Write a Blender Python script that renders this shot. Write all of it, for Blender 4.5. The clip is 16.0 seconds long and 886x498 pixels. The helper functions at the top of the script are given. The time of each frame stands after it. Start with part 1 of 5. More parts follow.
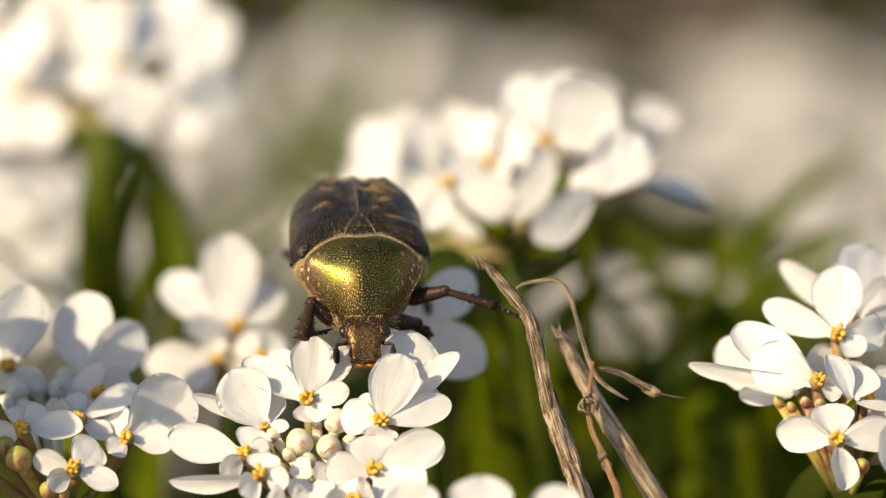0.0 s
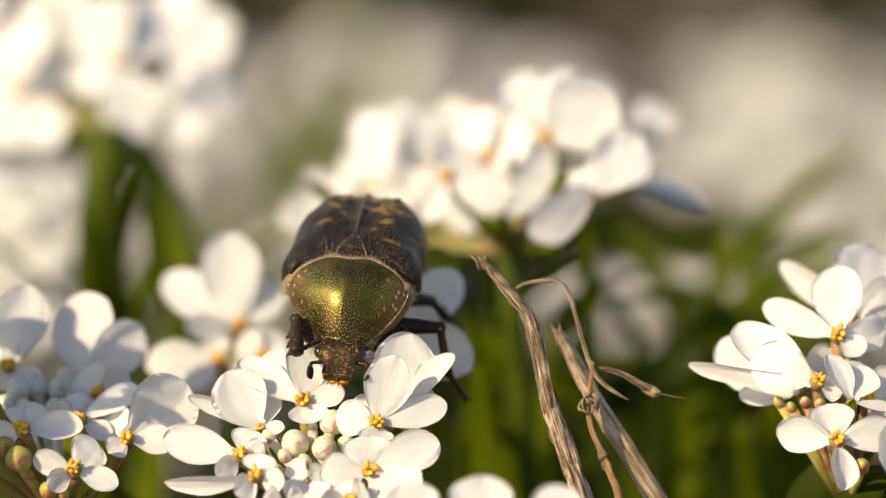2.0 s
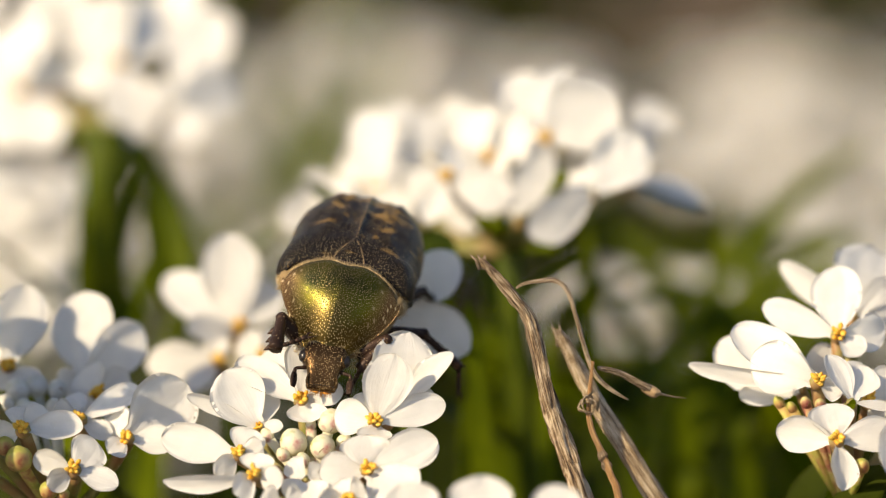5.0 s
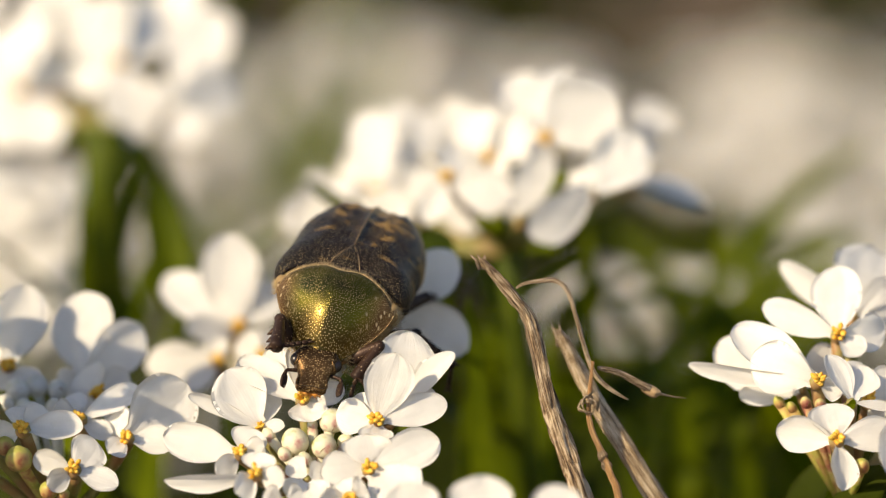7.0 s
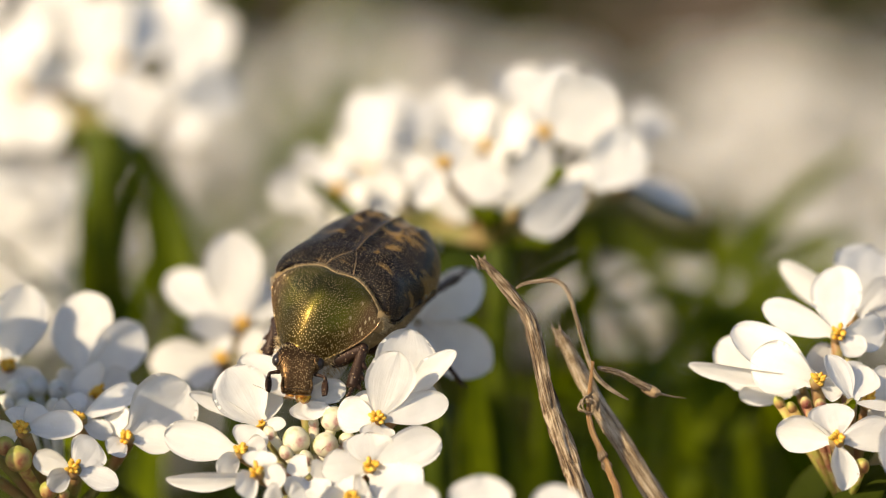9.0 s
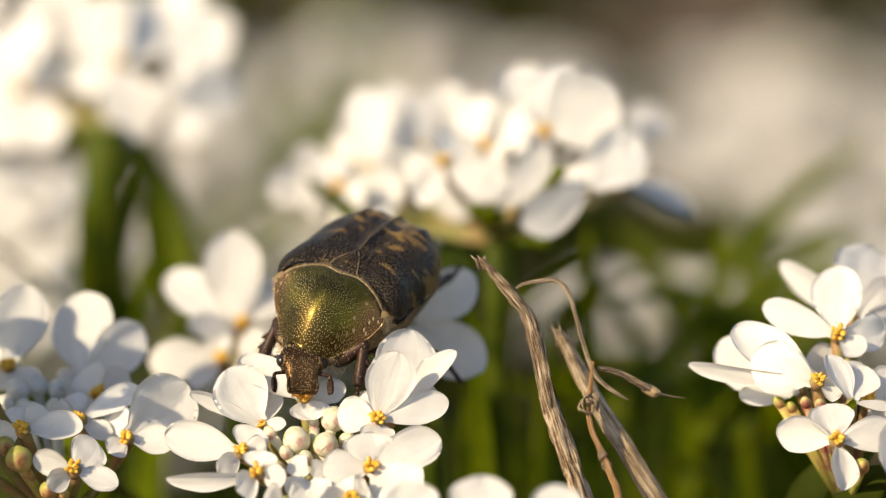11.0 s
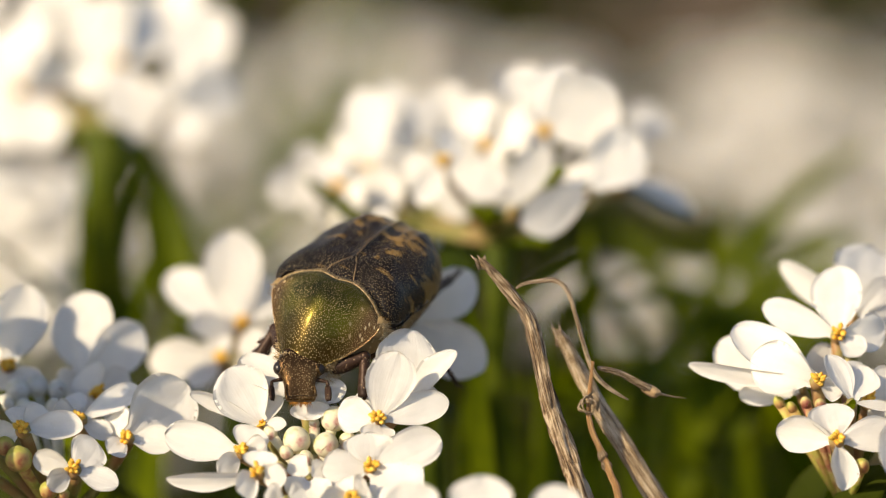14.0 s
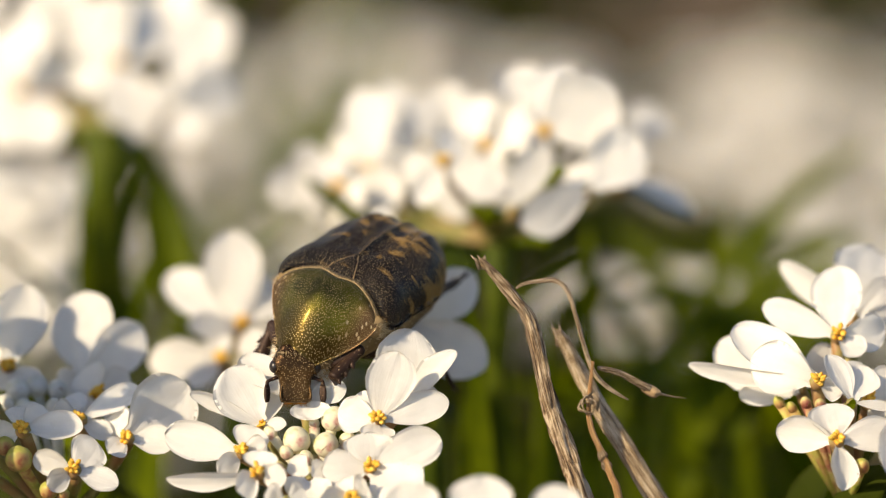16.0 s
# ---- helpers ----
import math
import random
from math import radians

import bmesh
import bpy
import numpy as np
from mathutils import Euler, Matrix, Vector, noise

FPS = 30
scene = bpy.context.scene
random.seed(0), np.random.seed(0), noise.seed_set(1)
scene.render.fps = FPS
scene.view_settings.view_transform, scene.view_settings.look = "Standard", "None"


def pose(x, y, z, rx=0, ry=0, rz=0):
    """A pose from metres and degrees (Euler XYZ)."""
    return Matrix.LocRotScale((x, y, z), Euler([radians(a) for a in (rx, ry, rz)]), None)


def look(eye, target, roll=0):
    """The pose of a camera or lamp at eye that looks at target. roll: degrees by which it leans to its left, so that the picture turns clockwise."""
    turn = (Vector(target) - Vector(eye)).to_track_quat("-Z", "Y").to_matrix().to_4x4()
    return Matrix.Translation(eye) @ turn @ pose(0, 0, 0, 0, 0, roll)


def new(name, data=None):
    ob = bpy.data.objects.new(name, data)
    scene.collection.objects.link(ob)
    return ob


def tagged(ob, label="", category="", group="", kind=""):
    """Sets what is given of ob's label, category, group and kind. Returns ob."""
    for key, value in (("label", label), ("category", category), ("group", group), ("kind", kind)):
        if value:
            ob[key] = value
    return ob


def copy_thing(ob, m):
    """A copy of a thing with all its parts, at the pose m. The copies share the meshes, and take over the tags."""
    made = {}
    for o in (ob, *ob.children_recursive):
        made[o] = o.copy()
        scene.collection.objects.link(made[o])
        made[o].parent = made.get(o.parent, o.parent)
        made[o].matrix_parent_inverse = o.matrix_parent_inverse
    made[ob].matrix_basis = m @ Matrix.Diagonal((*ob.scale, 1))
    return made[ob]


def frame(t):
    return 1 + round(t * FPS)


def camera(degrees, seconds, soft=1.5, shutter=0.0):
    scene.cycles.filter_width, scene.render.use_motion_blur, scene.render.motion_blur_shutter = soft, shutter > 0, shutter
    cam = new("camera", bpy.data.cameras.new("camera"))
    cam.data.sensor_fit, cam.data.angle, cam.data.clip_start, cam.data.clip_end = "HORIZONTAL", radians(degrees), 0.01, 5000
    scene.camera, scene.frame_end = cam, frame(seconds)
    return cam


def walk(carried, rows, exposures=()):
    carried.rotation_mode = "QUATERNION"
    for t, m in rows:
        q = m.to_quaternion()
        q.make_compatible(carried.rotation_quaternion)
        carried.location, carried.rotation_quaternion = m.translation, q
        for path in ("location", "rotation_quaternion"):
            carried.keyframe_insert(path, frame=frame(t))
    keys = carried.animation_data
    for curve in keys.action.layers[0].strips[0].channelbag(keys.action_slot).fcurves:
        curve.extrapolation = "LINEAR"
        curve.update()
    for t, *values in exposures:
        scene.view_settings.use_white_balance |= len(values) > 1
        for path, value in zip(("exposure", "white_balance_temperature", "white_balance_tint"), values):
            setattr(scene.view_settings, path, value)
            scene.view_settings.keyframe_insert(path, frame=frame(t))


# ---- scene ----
from mathutils import Quaternion

# All plan numbers are millimetres: x to the right, y away from the camera, z up from the soil.
MM = 0.001

# ---- camera ----
cam = camera(14.0, 16.0, soft=1.2)
EYE = (0.0, -0.24252, 0.2988)
walk(cam, [(0.0, look(EYE, (0, 0, 0.22))), (16.0, look(EYE, (0, 0, 0.22)))],
     exposures=[(0.0, 0.31, 6800, 14), (16.0, 0.31, 6800, 14)])
cam.data.dof.use_dof = True
cam.data.dof.focus_distance = 0.2557
cam.data.dof.aperture_fstop = 14.0

# ---- light ----
SUN_FROM = Vector((-0.655, -0.485, 0.58)).normalized()
world = bpy.data.worlds.new("sky")
scene.world = world
world.use_nodes = True
sky = world.node_tree.nodes.new("ShaderNodeTexSky")
sky.sky_type = "NISHITA"
sky.sun_disc = False
sky.sun_elevation = math.asin(SUN_FROM.z)
sky.sun_rotation = math.atan2(SUN_FROM.x, SUN_FROM.y)
world.node_tree.links.new(sky.outputs[0], world.node_tree.nodes["Background"].inputs[0])
world.node_tree.nodes["Background"].inputs[1].default_value = 0.13
sun_data = bpy.data.lights.new("sun", "SUN")
sun_data.energy, sun_data.angle, sun_data.color = 5.0, radians(0.53), (1.0, 0.84, 0.565)
sun = new("sun", sun_data)
sun.matrix_world = look(SUN_FROM * 3, (0, 0, 0))


# ---- materials ----
def material(name):
    m = bpy.data.materials.new(name)
    m.use_nodes = True
    return m, m.node_tree.nodes, m.node_tree.links, m.node_tree.nodes["Principled BSDF"]


def tex(nodes, links, kind, scale, coord="Object", **values):
    n = nodes.new("ShaderNodeTex" + kind)
    n.inputs["Scale"].default_value = scale
    for k, v in values.items():
        n.inputs[k].default_value = v
    c = nodes.new("ShaderNodeTexCoord")
    links.new(c.outputs[coord], n.inputs["Vector"])
    return n


def ramp(nodes, links, source, stops):
    r = nodes.new("ShaderNodeValToRGB")
    while len(r.color_ramp.elements) < len(stops):
        r.color_ramp.elements.new(0.5)
    for e, (at, col) in zip(r.color_ramp.elements, stops):
        e.position, e.color = at, (*col, 1)
    links.new(source, r.inputs[0])
    return r


def mix(nodes, links, factor, a, b, kind="MIX"):
    n = nodes.new("ShaderNodeMix")
    n.data_type, n.blend_type = "RGBA", kind
    for slot, v in ((0, factor), (6, a), (7, b)):
        if isinstance(v, tuple):
            n.inputs[slot].default_value = (*v, 1)
        elif isinstance(v, float):
            n.inputs[slot].default_value = v
        else:
            links.new(v, n.inputs[slot])
    return n.outputs[2]


def bump(nodes, links, bsdf, height, strength, distance):
    b = nodes.new("ShaderNodeBump")
    b.inputs["Strength"].default_value, b.inputs["Distance"].default_value = strength, distance
    links.new(height, b.inputs["Height"])
    links.new(b.outputs[0], bsdf.inputs["Normal"])
    return b


def leafy(name, stops, translucent, scale, rough=0.5, bump_d=0.0001, glow=None, spec=0.4, veins=0.0):
    """A thin living sheet: colour by noise, part of the light passes through."""
    m, nodes, links, bsdf = material(name)
    n = tex(nodes, links, "Noise", scale, Detail=4.0)
    r = ramp(nodes, links, n.outputs[0], stops)
    info = nodes.new("ShaderNodeObjectInfo")
    hsv = nodes.new("ShaderNodeHueSaturation")
    var = nodes.new("ShaderNodeMapRange")
    var.inputs[3].default_value, var.inputs[4].default_value = 0.92, 1.06
    links.new(info.outputs["Random"], var.inputs[0])
    links.new(var.outputs[0], hsv.inputs["Value"])
    links.new(r.outputs[0], hsv.inputs["Color"])
    links.new(hsv.outputs[0], bsdf.inputs["Base Color"])
    bsdf.inputs["Roughness"].default_value = rough
    bsdf.inputs["Specular IOR Level"].default_value = spec
    if veins:
        mp = nodes.new("ShaderNodeMapping")
        mp.inputs["Scale"].default_value = (9.0, 1.3, 1.0)
        c = nodes.new("ShaderNodeTexCoord")
        vn = nodes.new("ShaderNodeTexNoise")
        vn.inputs["Scale"].default_value, vn.inputs["Detail"].default_value = 1.0, 3.0
        links.new(c.outputs["UV"], mp.inputs[0])
        links.new(mp.outputs[0], vn.inputs["Vector"])
        b = bump(nodes, links, bsdf, vn.outputs[0], 0.8, veins)
        fine = nodes.new("ShaderNodeBump")
        fine.inputs["Strength"].default_value, fine.inputs["Distance"].default_value = 0.6, bump_d
        links.new(n.outputs[0], fine.inputs["Height"])
        links.new(fine.outputs[0], b.inputs["Normal"])
    else:
        bump(nodes, links, bsdf, n.outputs[0], 0.5, bump_d)
    t = nodes.new("ShaderNodeBsdfTranslucent")
    tint = nodes.new("ShaderNodeMix")
    tint.data_type, tint.blend_type = "RGBA", "MULTIPLY"
    tint.inputs[0].default_value = 1.0
    links.new(hsv.outputs[0], tint.inputs[6])
    tint.inputs[7].default_value = (*(glow or (1, 1, 1)), 1)
    links.new(tint.outputs[2], t.inputs[0])
    s = nodes.new("ShaderNodeMixShader")
    s.inputs[0].default_value = translucent
    links.new(bsdf.outputs[0], s.inputs[1])
    links.new(t.outputs[0], s.inputs[2])
    links.new(s.outputs[0], nodes["Material Output"].inputs[0])
    return m


PETAL = leafy("white_petal", [(0.3, (0.89, 0.89, 0.88)), (0.7, (0.95, 0.95, 0.94))], 0.52, 900, 0.6, 0.00011,
              (1.0, 0.98, 0.93), 0.12, 0.00007)
LEAF = leafy("green_leaf", [(0.3, (0.022, 0.036, 0.003)), (0.7, (0.062, 0.080, 0.004))], 0.5, 180, 0.55, 0.0002, (2.3, 2.1, 0.25), 0.12)
STEM = leafy("green_stem", [(0.3, (0.042, 0.068, 0.005)), (0.7, (0.095, 0.122, 0.007))], 0.3, 250, 0.55, 0.0001, (1.8, 1.7, 0.3), 0.15)
SEPAL = leafy("sepal_green_purple", [(0.35, (0.19, 0.22, 0.04)), (0.50, (0.36, 0.31, 0.11)), (0.64, (0.38, 0.22, 0.10))], 0.25, 420, 0.45, 0.00005)
BUD = leafy("cream_bud", [(0.38, (0.52, 0.54, 0.20)), (0.47, (0.84, 0.81, 0.60)), (0.58, (0.82, 0.76, 0.58)), (0.68, (0.55, 0.25, 0.23))], 0.3, 620, 0.45, 0.00005)
REDBUD = leafy("reddish_bud", [(0.36, (0.46, 0.46, 0.12)), (0.46, (0.66, 0.56, 0.24)), (0.57, (0.42, 0.20, 0.12)), (0.66, (0.22, 0.045, 0.05))], 0.3, 620, 0.45, 0.00005)
WHITEBUD = leafy("white_bud", [(0.35, (0.66, 0.68, 0.56)), (0.55, (0.86, 0.86, 0.82))], 0.35, 620, 0.5, 0.00005)
GREENBUD = leafy("yellow_green_bud", [(0.36, (0.34, 0.40, 0.05)), (0.50, (0.58, 0.54, 0.14)), (0.60, (0.56, 0.36, 0.14)), (0.68, (0.36, 0.12, 0.07))], 0.3, 520, 0.45, 0.00005)
# The leaf green again, with sunlight painted in as a brighter, yellower colour.
SUNLIT_GREEN = leafy("green_leaf_sunlit", [(0.3, (0.066, 0.102, 0.003)), (0.7, (0.165, 0.205, 0.004))], 0.55, 180, 0.55, 0.0002, (2.4, 2.2, 0.2), 0.12)
ANTHER = leafy("yellow_anther", [(0.3, (0.86, 0.45, 0.02)), (0.7, (0.95, 0.76, 0.16))], 0.35, 2500, 0.7, 0.00005)


def number(nodes, links, kind, a, b, c=None):
    """A math node; a, b and c are numbers or sockets."""
    n = nodes.new("ShaderNodeMath")
    n.operation = kind
    for slot, v in enumerate((a, b, c)):
        if isinstance(v, (int, float)):
            n.inputs[slot].default_value = v
        elif v is not None:
            links.new(v, n.inputs[slot])
    return n.outputs[0]


def shell_material(name, plan, dark, light, metal, rough, dots, dot_colour, dot_size, depth, patch=None, margin=None, fore=None):
    """Beetle cuticle: punctures with pale scales in them, cloudy colour; plan: a map in millimetres over the shell.
    patch: tan cross-bands and flecks, margin: dull coppery flanks, part of their brown painted for mirrored warm
    surroundings, fore: the colour towards the head."""
    m, nodes, links, bsdf = material(name)
    cloud = tex(nodes, links, "Noise", 260, Detail=3.0)
    base = ramp(nodes, links, cloud.outputs[0], [(0.35, dark), (0.65, light)]).outputs[0]
    c = nodes.new("ShaderNodeTexCoord")
    xyz = nodes.new("ShaderNodeSeparateXYZ")
    links.new(c.outputs["UV"], xyz.inputs[0])
    shine = None
    if patch:
        mp = nodes.new("ShaderNodeMapping")
        mp.inputs["Scale"].default_value = (0.42, 0.95, 1.0)
        links.new(c.outputs["UV"], mp.inputs[0])
        n = nodes.new("ShaderNodeTexNoise")
        n.inputs["Scale"].default_value, n.inputs["Detail"].default_value, n.inputs["Roughness"].default_value = 1.0, 6.0, 0.66
        n.inputs["Distortion"].default_value = 0.5
        links.new(mp.outputs[0], n.inputs["Vector"])
        rear = nodes.new("ShaderNodeMapRange")
        rear.inputs[1].default_value, rear.inputs[2].default_value = 11.0, 18.5
        rear.inputs[3].default_value, rear.inputs[4].default_value = -0.08, 0.06
        links.new(xyz.outputs[1], rear.inputs[0])
        flank = nodes.new("ShaderNodeMapRange")
        flank.inputs[1].default_value, flank.inputs[2].default_value = 4.0, 6.5
        flank.inputs[3].default_value, flank.inputs[4].default_value = 0.0, 0.07
        links.new(xyz.outputs[0], flank.inputs[0])
        where = number(nodes, links, "ADD", number(nodes, links, "ADD", n.outputs[0], rear.outputs[0]), flank.outputs[0])
        f = ramp(nodes, links, where, [(0.525, (0, 0, 0)), (0.60, (1, 1, 1))])
        base = mix(nodes, links, f.outputs[0], base, patch)
    if fore:
        front = number(nodes, links, "MULTIPLY_ADD", cloud.outputs[0], 3.0, xyz.outputs[1])
        f = ramp(nodes, links, number(nodes, links, "DIVIDE", front, 8.0), [(0.32, (1, 1, 1)), (0.62, (0, 0, 0))])
        base = mix(nodes, links, f.outputs[0], base, fore)
    if margin:
        side = number(nodes, links, "ABSOLUTE", number(nodes, links, "SUBTRACT", xyz.outputs[0], 9.0), 0.0)
        wide = number(nodes, links, "MULTIPLY_ADD", cloud.outputs[0], 2.2, side)
        edge = ramp(nodes, links, number(nodes, links, "DIVIDE", wide, 8.0), [(0.42, (0, 0, 0)), (0.66, (1, 1, 1))])
        base = mix(nodes, links, edge.outputs[0], base, margin)
        dull = nodes.new("ShaderNodeMapRange")
        dull.inputs[3].default_value, dull.inputs[4].default_value = metal, 0.5
        links.new(edge.outputs[0], dull.inputs[0])
        shine = dull.outputs[0]
        scales = tex(nodes, links, "Voronoi", 0.9, "UV", Randomness=1.0)
        scales.voronoi_dimensions = "2D"
        blot = ramp(nodes, links, scales.outputs["Distance"], [(0.09, (1, 1, 1)), (0.14, (0, 0, 0))])
        pale = mix(nodes, links, 1.0, blot.outputs[0], edge.outputs[0], "MULTIPLY")
        base = mix(nodes, links, pale, base, (0.42, 0.33, 0.20))
    v = tex(nodes, links, "Voronoi", dots, "UV" if plan else "Object", Randomness=0.85)
    v.voronoi_dimensions = "2D" if plan else "3D"
    spot = ramp(nodes, links, v.outputs["Distance"], [(dot_size, (1, 1, 1)), (dot_size + 0.1, (0, 0, 0))])
    keep = tex(nodes, links, "Noise", 900, Detail=2.0)
    few = ramp(nodes, links, keep.outputs[0], [(0.28, (0.1, 0.1, 0.1)), (0.5, (1, 1, 1))])
    f = mix(nodes, links, 1.0, spot.outputs[0], few.outputs[0], "MULTIPLY")
    base = mix(nodes, links, f, base, dot_colour)
    links.new(base, bsdf.inputs["Base Color"])
    clear = number(nodes, links, "SUBTRACT", 1.0, f)
    links.new(number(nodes, links, "MULTIPLY", shine or metal, clear), bsdf.inputs["Metallic"])
    bsdf.inputs["Specular IOR Level"].default_value = 0.16
    rr = ramp(nodes, links, f, [(0.0, (rough,) * 3), (1.0, (0.5,) * 3)])
    links.new(rr.outputs[0], bsdf.inputs["Roughness"])
    pit = ramp(nodes, links, v.outputs["Distance"], [(0.0, (0, 0, 0)), (0.35, (1, 1, 1))])
    grain = tex(nodes, links, "Noise", 3800, Detail=3.0)
    relief = number(nodes, links, "MULTIPLY_ADD", grain.outputs[0], 0.7, pit.outputs[0])
    bump(nodes, links, bsdf, relief, 0.6, depth)
    return m


PRONOTUM = shell_material("golden_green_cuticle", True, (0.016, 0.024, 0.011), (0.130, 0.122, 0.011), 1.0, 0.28, 6.3,
                          (0.44, 0.34, 0.16), 0.105, 0.000026, margin=(0.085, 0.048, 0.021), fore=(0.085, 0.060, 0.018))
ELYTRON = shell_material("blackish_mottled_cuticle", True, (0.005, 0.004, 0.0045), (0.014, 0.010, 0.008), 0.0, 0.38, 5.6,
                         (0.36, 0.28, 0.14), 0.07, 0.00007, patch=(0.21, 0.125, 0.036))
HEADSHELL = shell_material("coppery_brown_cuticle", False, (0.022, 0.012, 0.008), (0.110, 0.064, 0.027), 0.8, 0.34, 8000,
                           (0.38, 0.26, 0.12), 0.24, 0.00012)
LEGSHELL = shell_material("purple_brown_cuticle", False, (0.014, 0.008, 0.006), (0.046, 0.026, 0.018), 0.25, 0.42, 3600,
                          (0.24, 0.17, 0.1), 0.12, 0.00006)
BELLY = shell_material("hairy_brown_cuticle", False, (0.15, 0.10, 0.048), (0.30, 0.21, 0.10), 0.1, 0.6, 2500,
                       (0.4, 0.3, 0.16), 0.2, 0.00006)


def plain(name, stops, scale, rough, metal=0.0, bump_d=0.0001, stretch=None, strength=0.6):
    m, nodes, links, bsdf = material(name)
    n = tex(nodes, links, "Noise", scale, Detail=6.0, Roughness=0.6)
    if stretch:
        mp = nodes.new("ShaderNodeMapping")
        mp.inputs["Scale"].default_value = stretch
        c = nodes.new("ShaderNodeTexCoord")
        links.new(c.outputs["UV"], mp.inputs[0])
        links.new(mp.outputs[0], n.inputs["Vector"])
    r = ramp(nodes, links, n.outputs[0], stops)
    links.new(r.outputs[0], bsdf.inputs["Base Color"])
    bsdf.inputs["Roughness"].default_value, bsdf.inputs["Metallic"].default_value = rough, metal
    bump(nodes, links, bsdf, n.outputs[0], strength, bump_d)
    return m


EYEBALL = plain("black_eye", [(0.4, (0.008, 0.006, 0.006)), (0.6, (0.02, 0.014, 0.012))], 4000, 0.3, 0, 0.00001)
HAIR = plain("golden_hair", [(0.3, (0.40, 0.28, 0.13)), (0.7, (0.62, 0.48, 0.27))], 3000, 0.5)
SEAM = plain("tan_seam", [(0.35, (0.07, 0.045, 0.02)), (0.65, (0.24, 0.16, 0.075))], 2500, 0.5)
RIM = plain("tan_rim", [(0.35, (0.16, 0.10, 0.04)), (0.65, (0.50, 0.36, 0.17))], 4000, 0.5)
MOUTH = plain("orange_mouthparts", [(0.3, (0.45, 0.17, 0.02)), (0.7, (0.7, 0.33, 0.06))], 3000, 0.5)


def bark(name, stops, rough, depth):
    """Dead fibrous stalk: long furrows, short flakes and weathered blotches."""
    m, nodes, links, bsdf = material(name)
    c = nodes.new("ShaderNodeTexCoord")
    total = None
    for stretch, share in (((3.2, 0.07, 1.0), 0.36), ((6.0, 0.16, 1.0), 0.30), ((12.0, 0.35, 1.0), 0.14), ((0.6, 0.20, 1.0), 0.20)):
        mp = nodes.new("ShaderNodeMapping")
        mp.inputs["Scale"].default_value = stretch
        links.new(c.outputs["UV"], mp.inputs[0])
        n = nodes.new("ShaderNodeTexNoise")
        n.inputs["Scale"].default_value, n.inputs["Detail"].default_value, n.inputs["Roughness"].default_value = 9.0, 6.0, 0.68
        links.new(mp.outputs[0], n.inputs["Vector"])
        add = nodes.new("ShaderNodeMath")
        add.operation, add.inputs[1].default_value, add.inputs[2].default_value = "MULTIPLY_ADD", share, 0.0
        links.new(n.outputs[0], add.inputs[0])
        if total:
            links.new(total, add.inputs[2])
        total = add.outputs[0]
    r = ramp(nodes, links, total, stops)
    links.new(r.outputs[0], bsdf.inputs["Base Color"])
    bsdf.inputs["Roughness"].default_value = rough
    bump(nodes, links, bsdf, total, 1.0, depth)
    return m


DRY = bark("dry_stalk", [(0.44, (0.018, 0.009, 0.005)), (0.472, (0.14, 0.078, 0.034)), (0.505, (0.42, 0.29, 0.16)), (0.54, (0.78, 0.64, 0.45))], 0.8, 0.0009)
PALE_DRY = bark("pale_dry_stalk", [(0.43, (0.04, 0.022, 0.010)), (0.468, (0.23, 0.145, 0.072)), (0.505, (0.52, 0.38, 0.22)), (0.545, (0.80, 0.67, 0.48))], 0.8, 0.0007)
TWIG = bark("orange_brown_twig", [(0.42, (0.06, 0.022, 0.008)), (0.46, (0.26, 0.12, 0.035)), (0.505, (0.50, 0.27, 0.10)), (0.555, (0.68, 0.46, 0.24))], 0.65, 0.0004)
SOIL = plain("soil", [(0.3, (0.035, 0.022, 0.012)), (0.55, (0.10, 0.065, 0.035)), (0.75, (0.17, 0.12, 0.07))], 35, 0.95, 0, 0.004)


# ---- shapes ----
def vec(p):
    return Vector(p) * MM


def grid(fn, nu, nv, wrap=False):
    """Vertices fn(i, j) and quads between them; wrap joins the last i to the first."""
    verts = [fn(i, j) for i in range(nu) for j in range(nv)]
    faces = [(i * nv + j, ((i + 1) % nu) * nv + j, ((i + 1) % nu) * nv + j + 1, i * nv + j + 1)
             for i in range(nu if wrap else nu - 1) for j in range(nv - 1)]
    return verts, faces


def join(*shapes):
    verts, faces = [], []
    for v, f, *_ in shapes:
        k = len(verts)
        verts += list(v)
        faces += [tuple(i + k for i in q) for q in f]
    return verts, faces


def ball(centre, radii, turn=None, nu=14, nv=9):
    c, turn = Vector(centre), turn or Quaternion()

    def at(i, j):
        a, b = 2 * math.pi * i / nu, math.pi * (j / (nv - 1) - 0.5)
        return c + turn @ Vector((radii[0] * math.cos(a) * math.cos(b), radii[1] * math.sin(a) * math.cos(b), radii[2] * math.sin(b)))
    return grid(at, nu, nv, True)


def smooth_line(points, steps):
    """A curve through the points (Catmull-Rom)."""
    p = [Vector(q) for q in points]
    p = [2 * p[0] - p[1]] + p + [2 * p[-1] - p[-2]]
    out = []
    for k in range(1, len(p) - 2):
        for s in range(steps):
            t = s / steps
            out.append(0.5 * (2 * p[k] + (p[k + 1] - p[k - 1]) * t + (2 * p[k - 1] - 5 * p[k] + 4 * p[k + 1] - p[k + 2]) * t * t
                              + (3 * p[k] - p[k - 1] - 3 * p[k + 1] + p[k + 2]) * t ** 3))
    return out + [p[-2]]


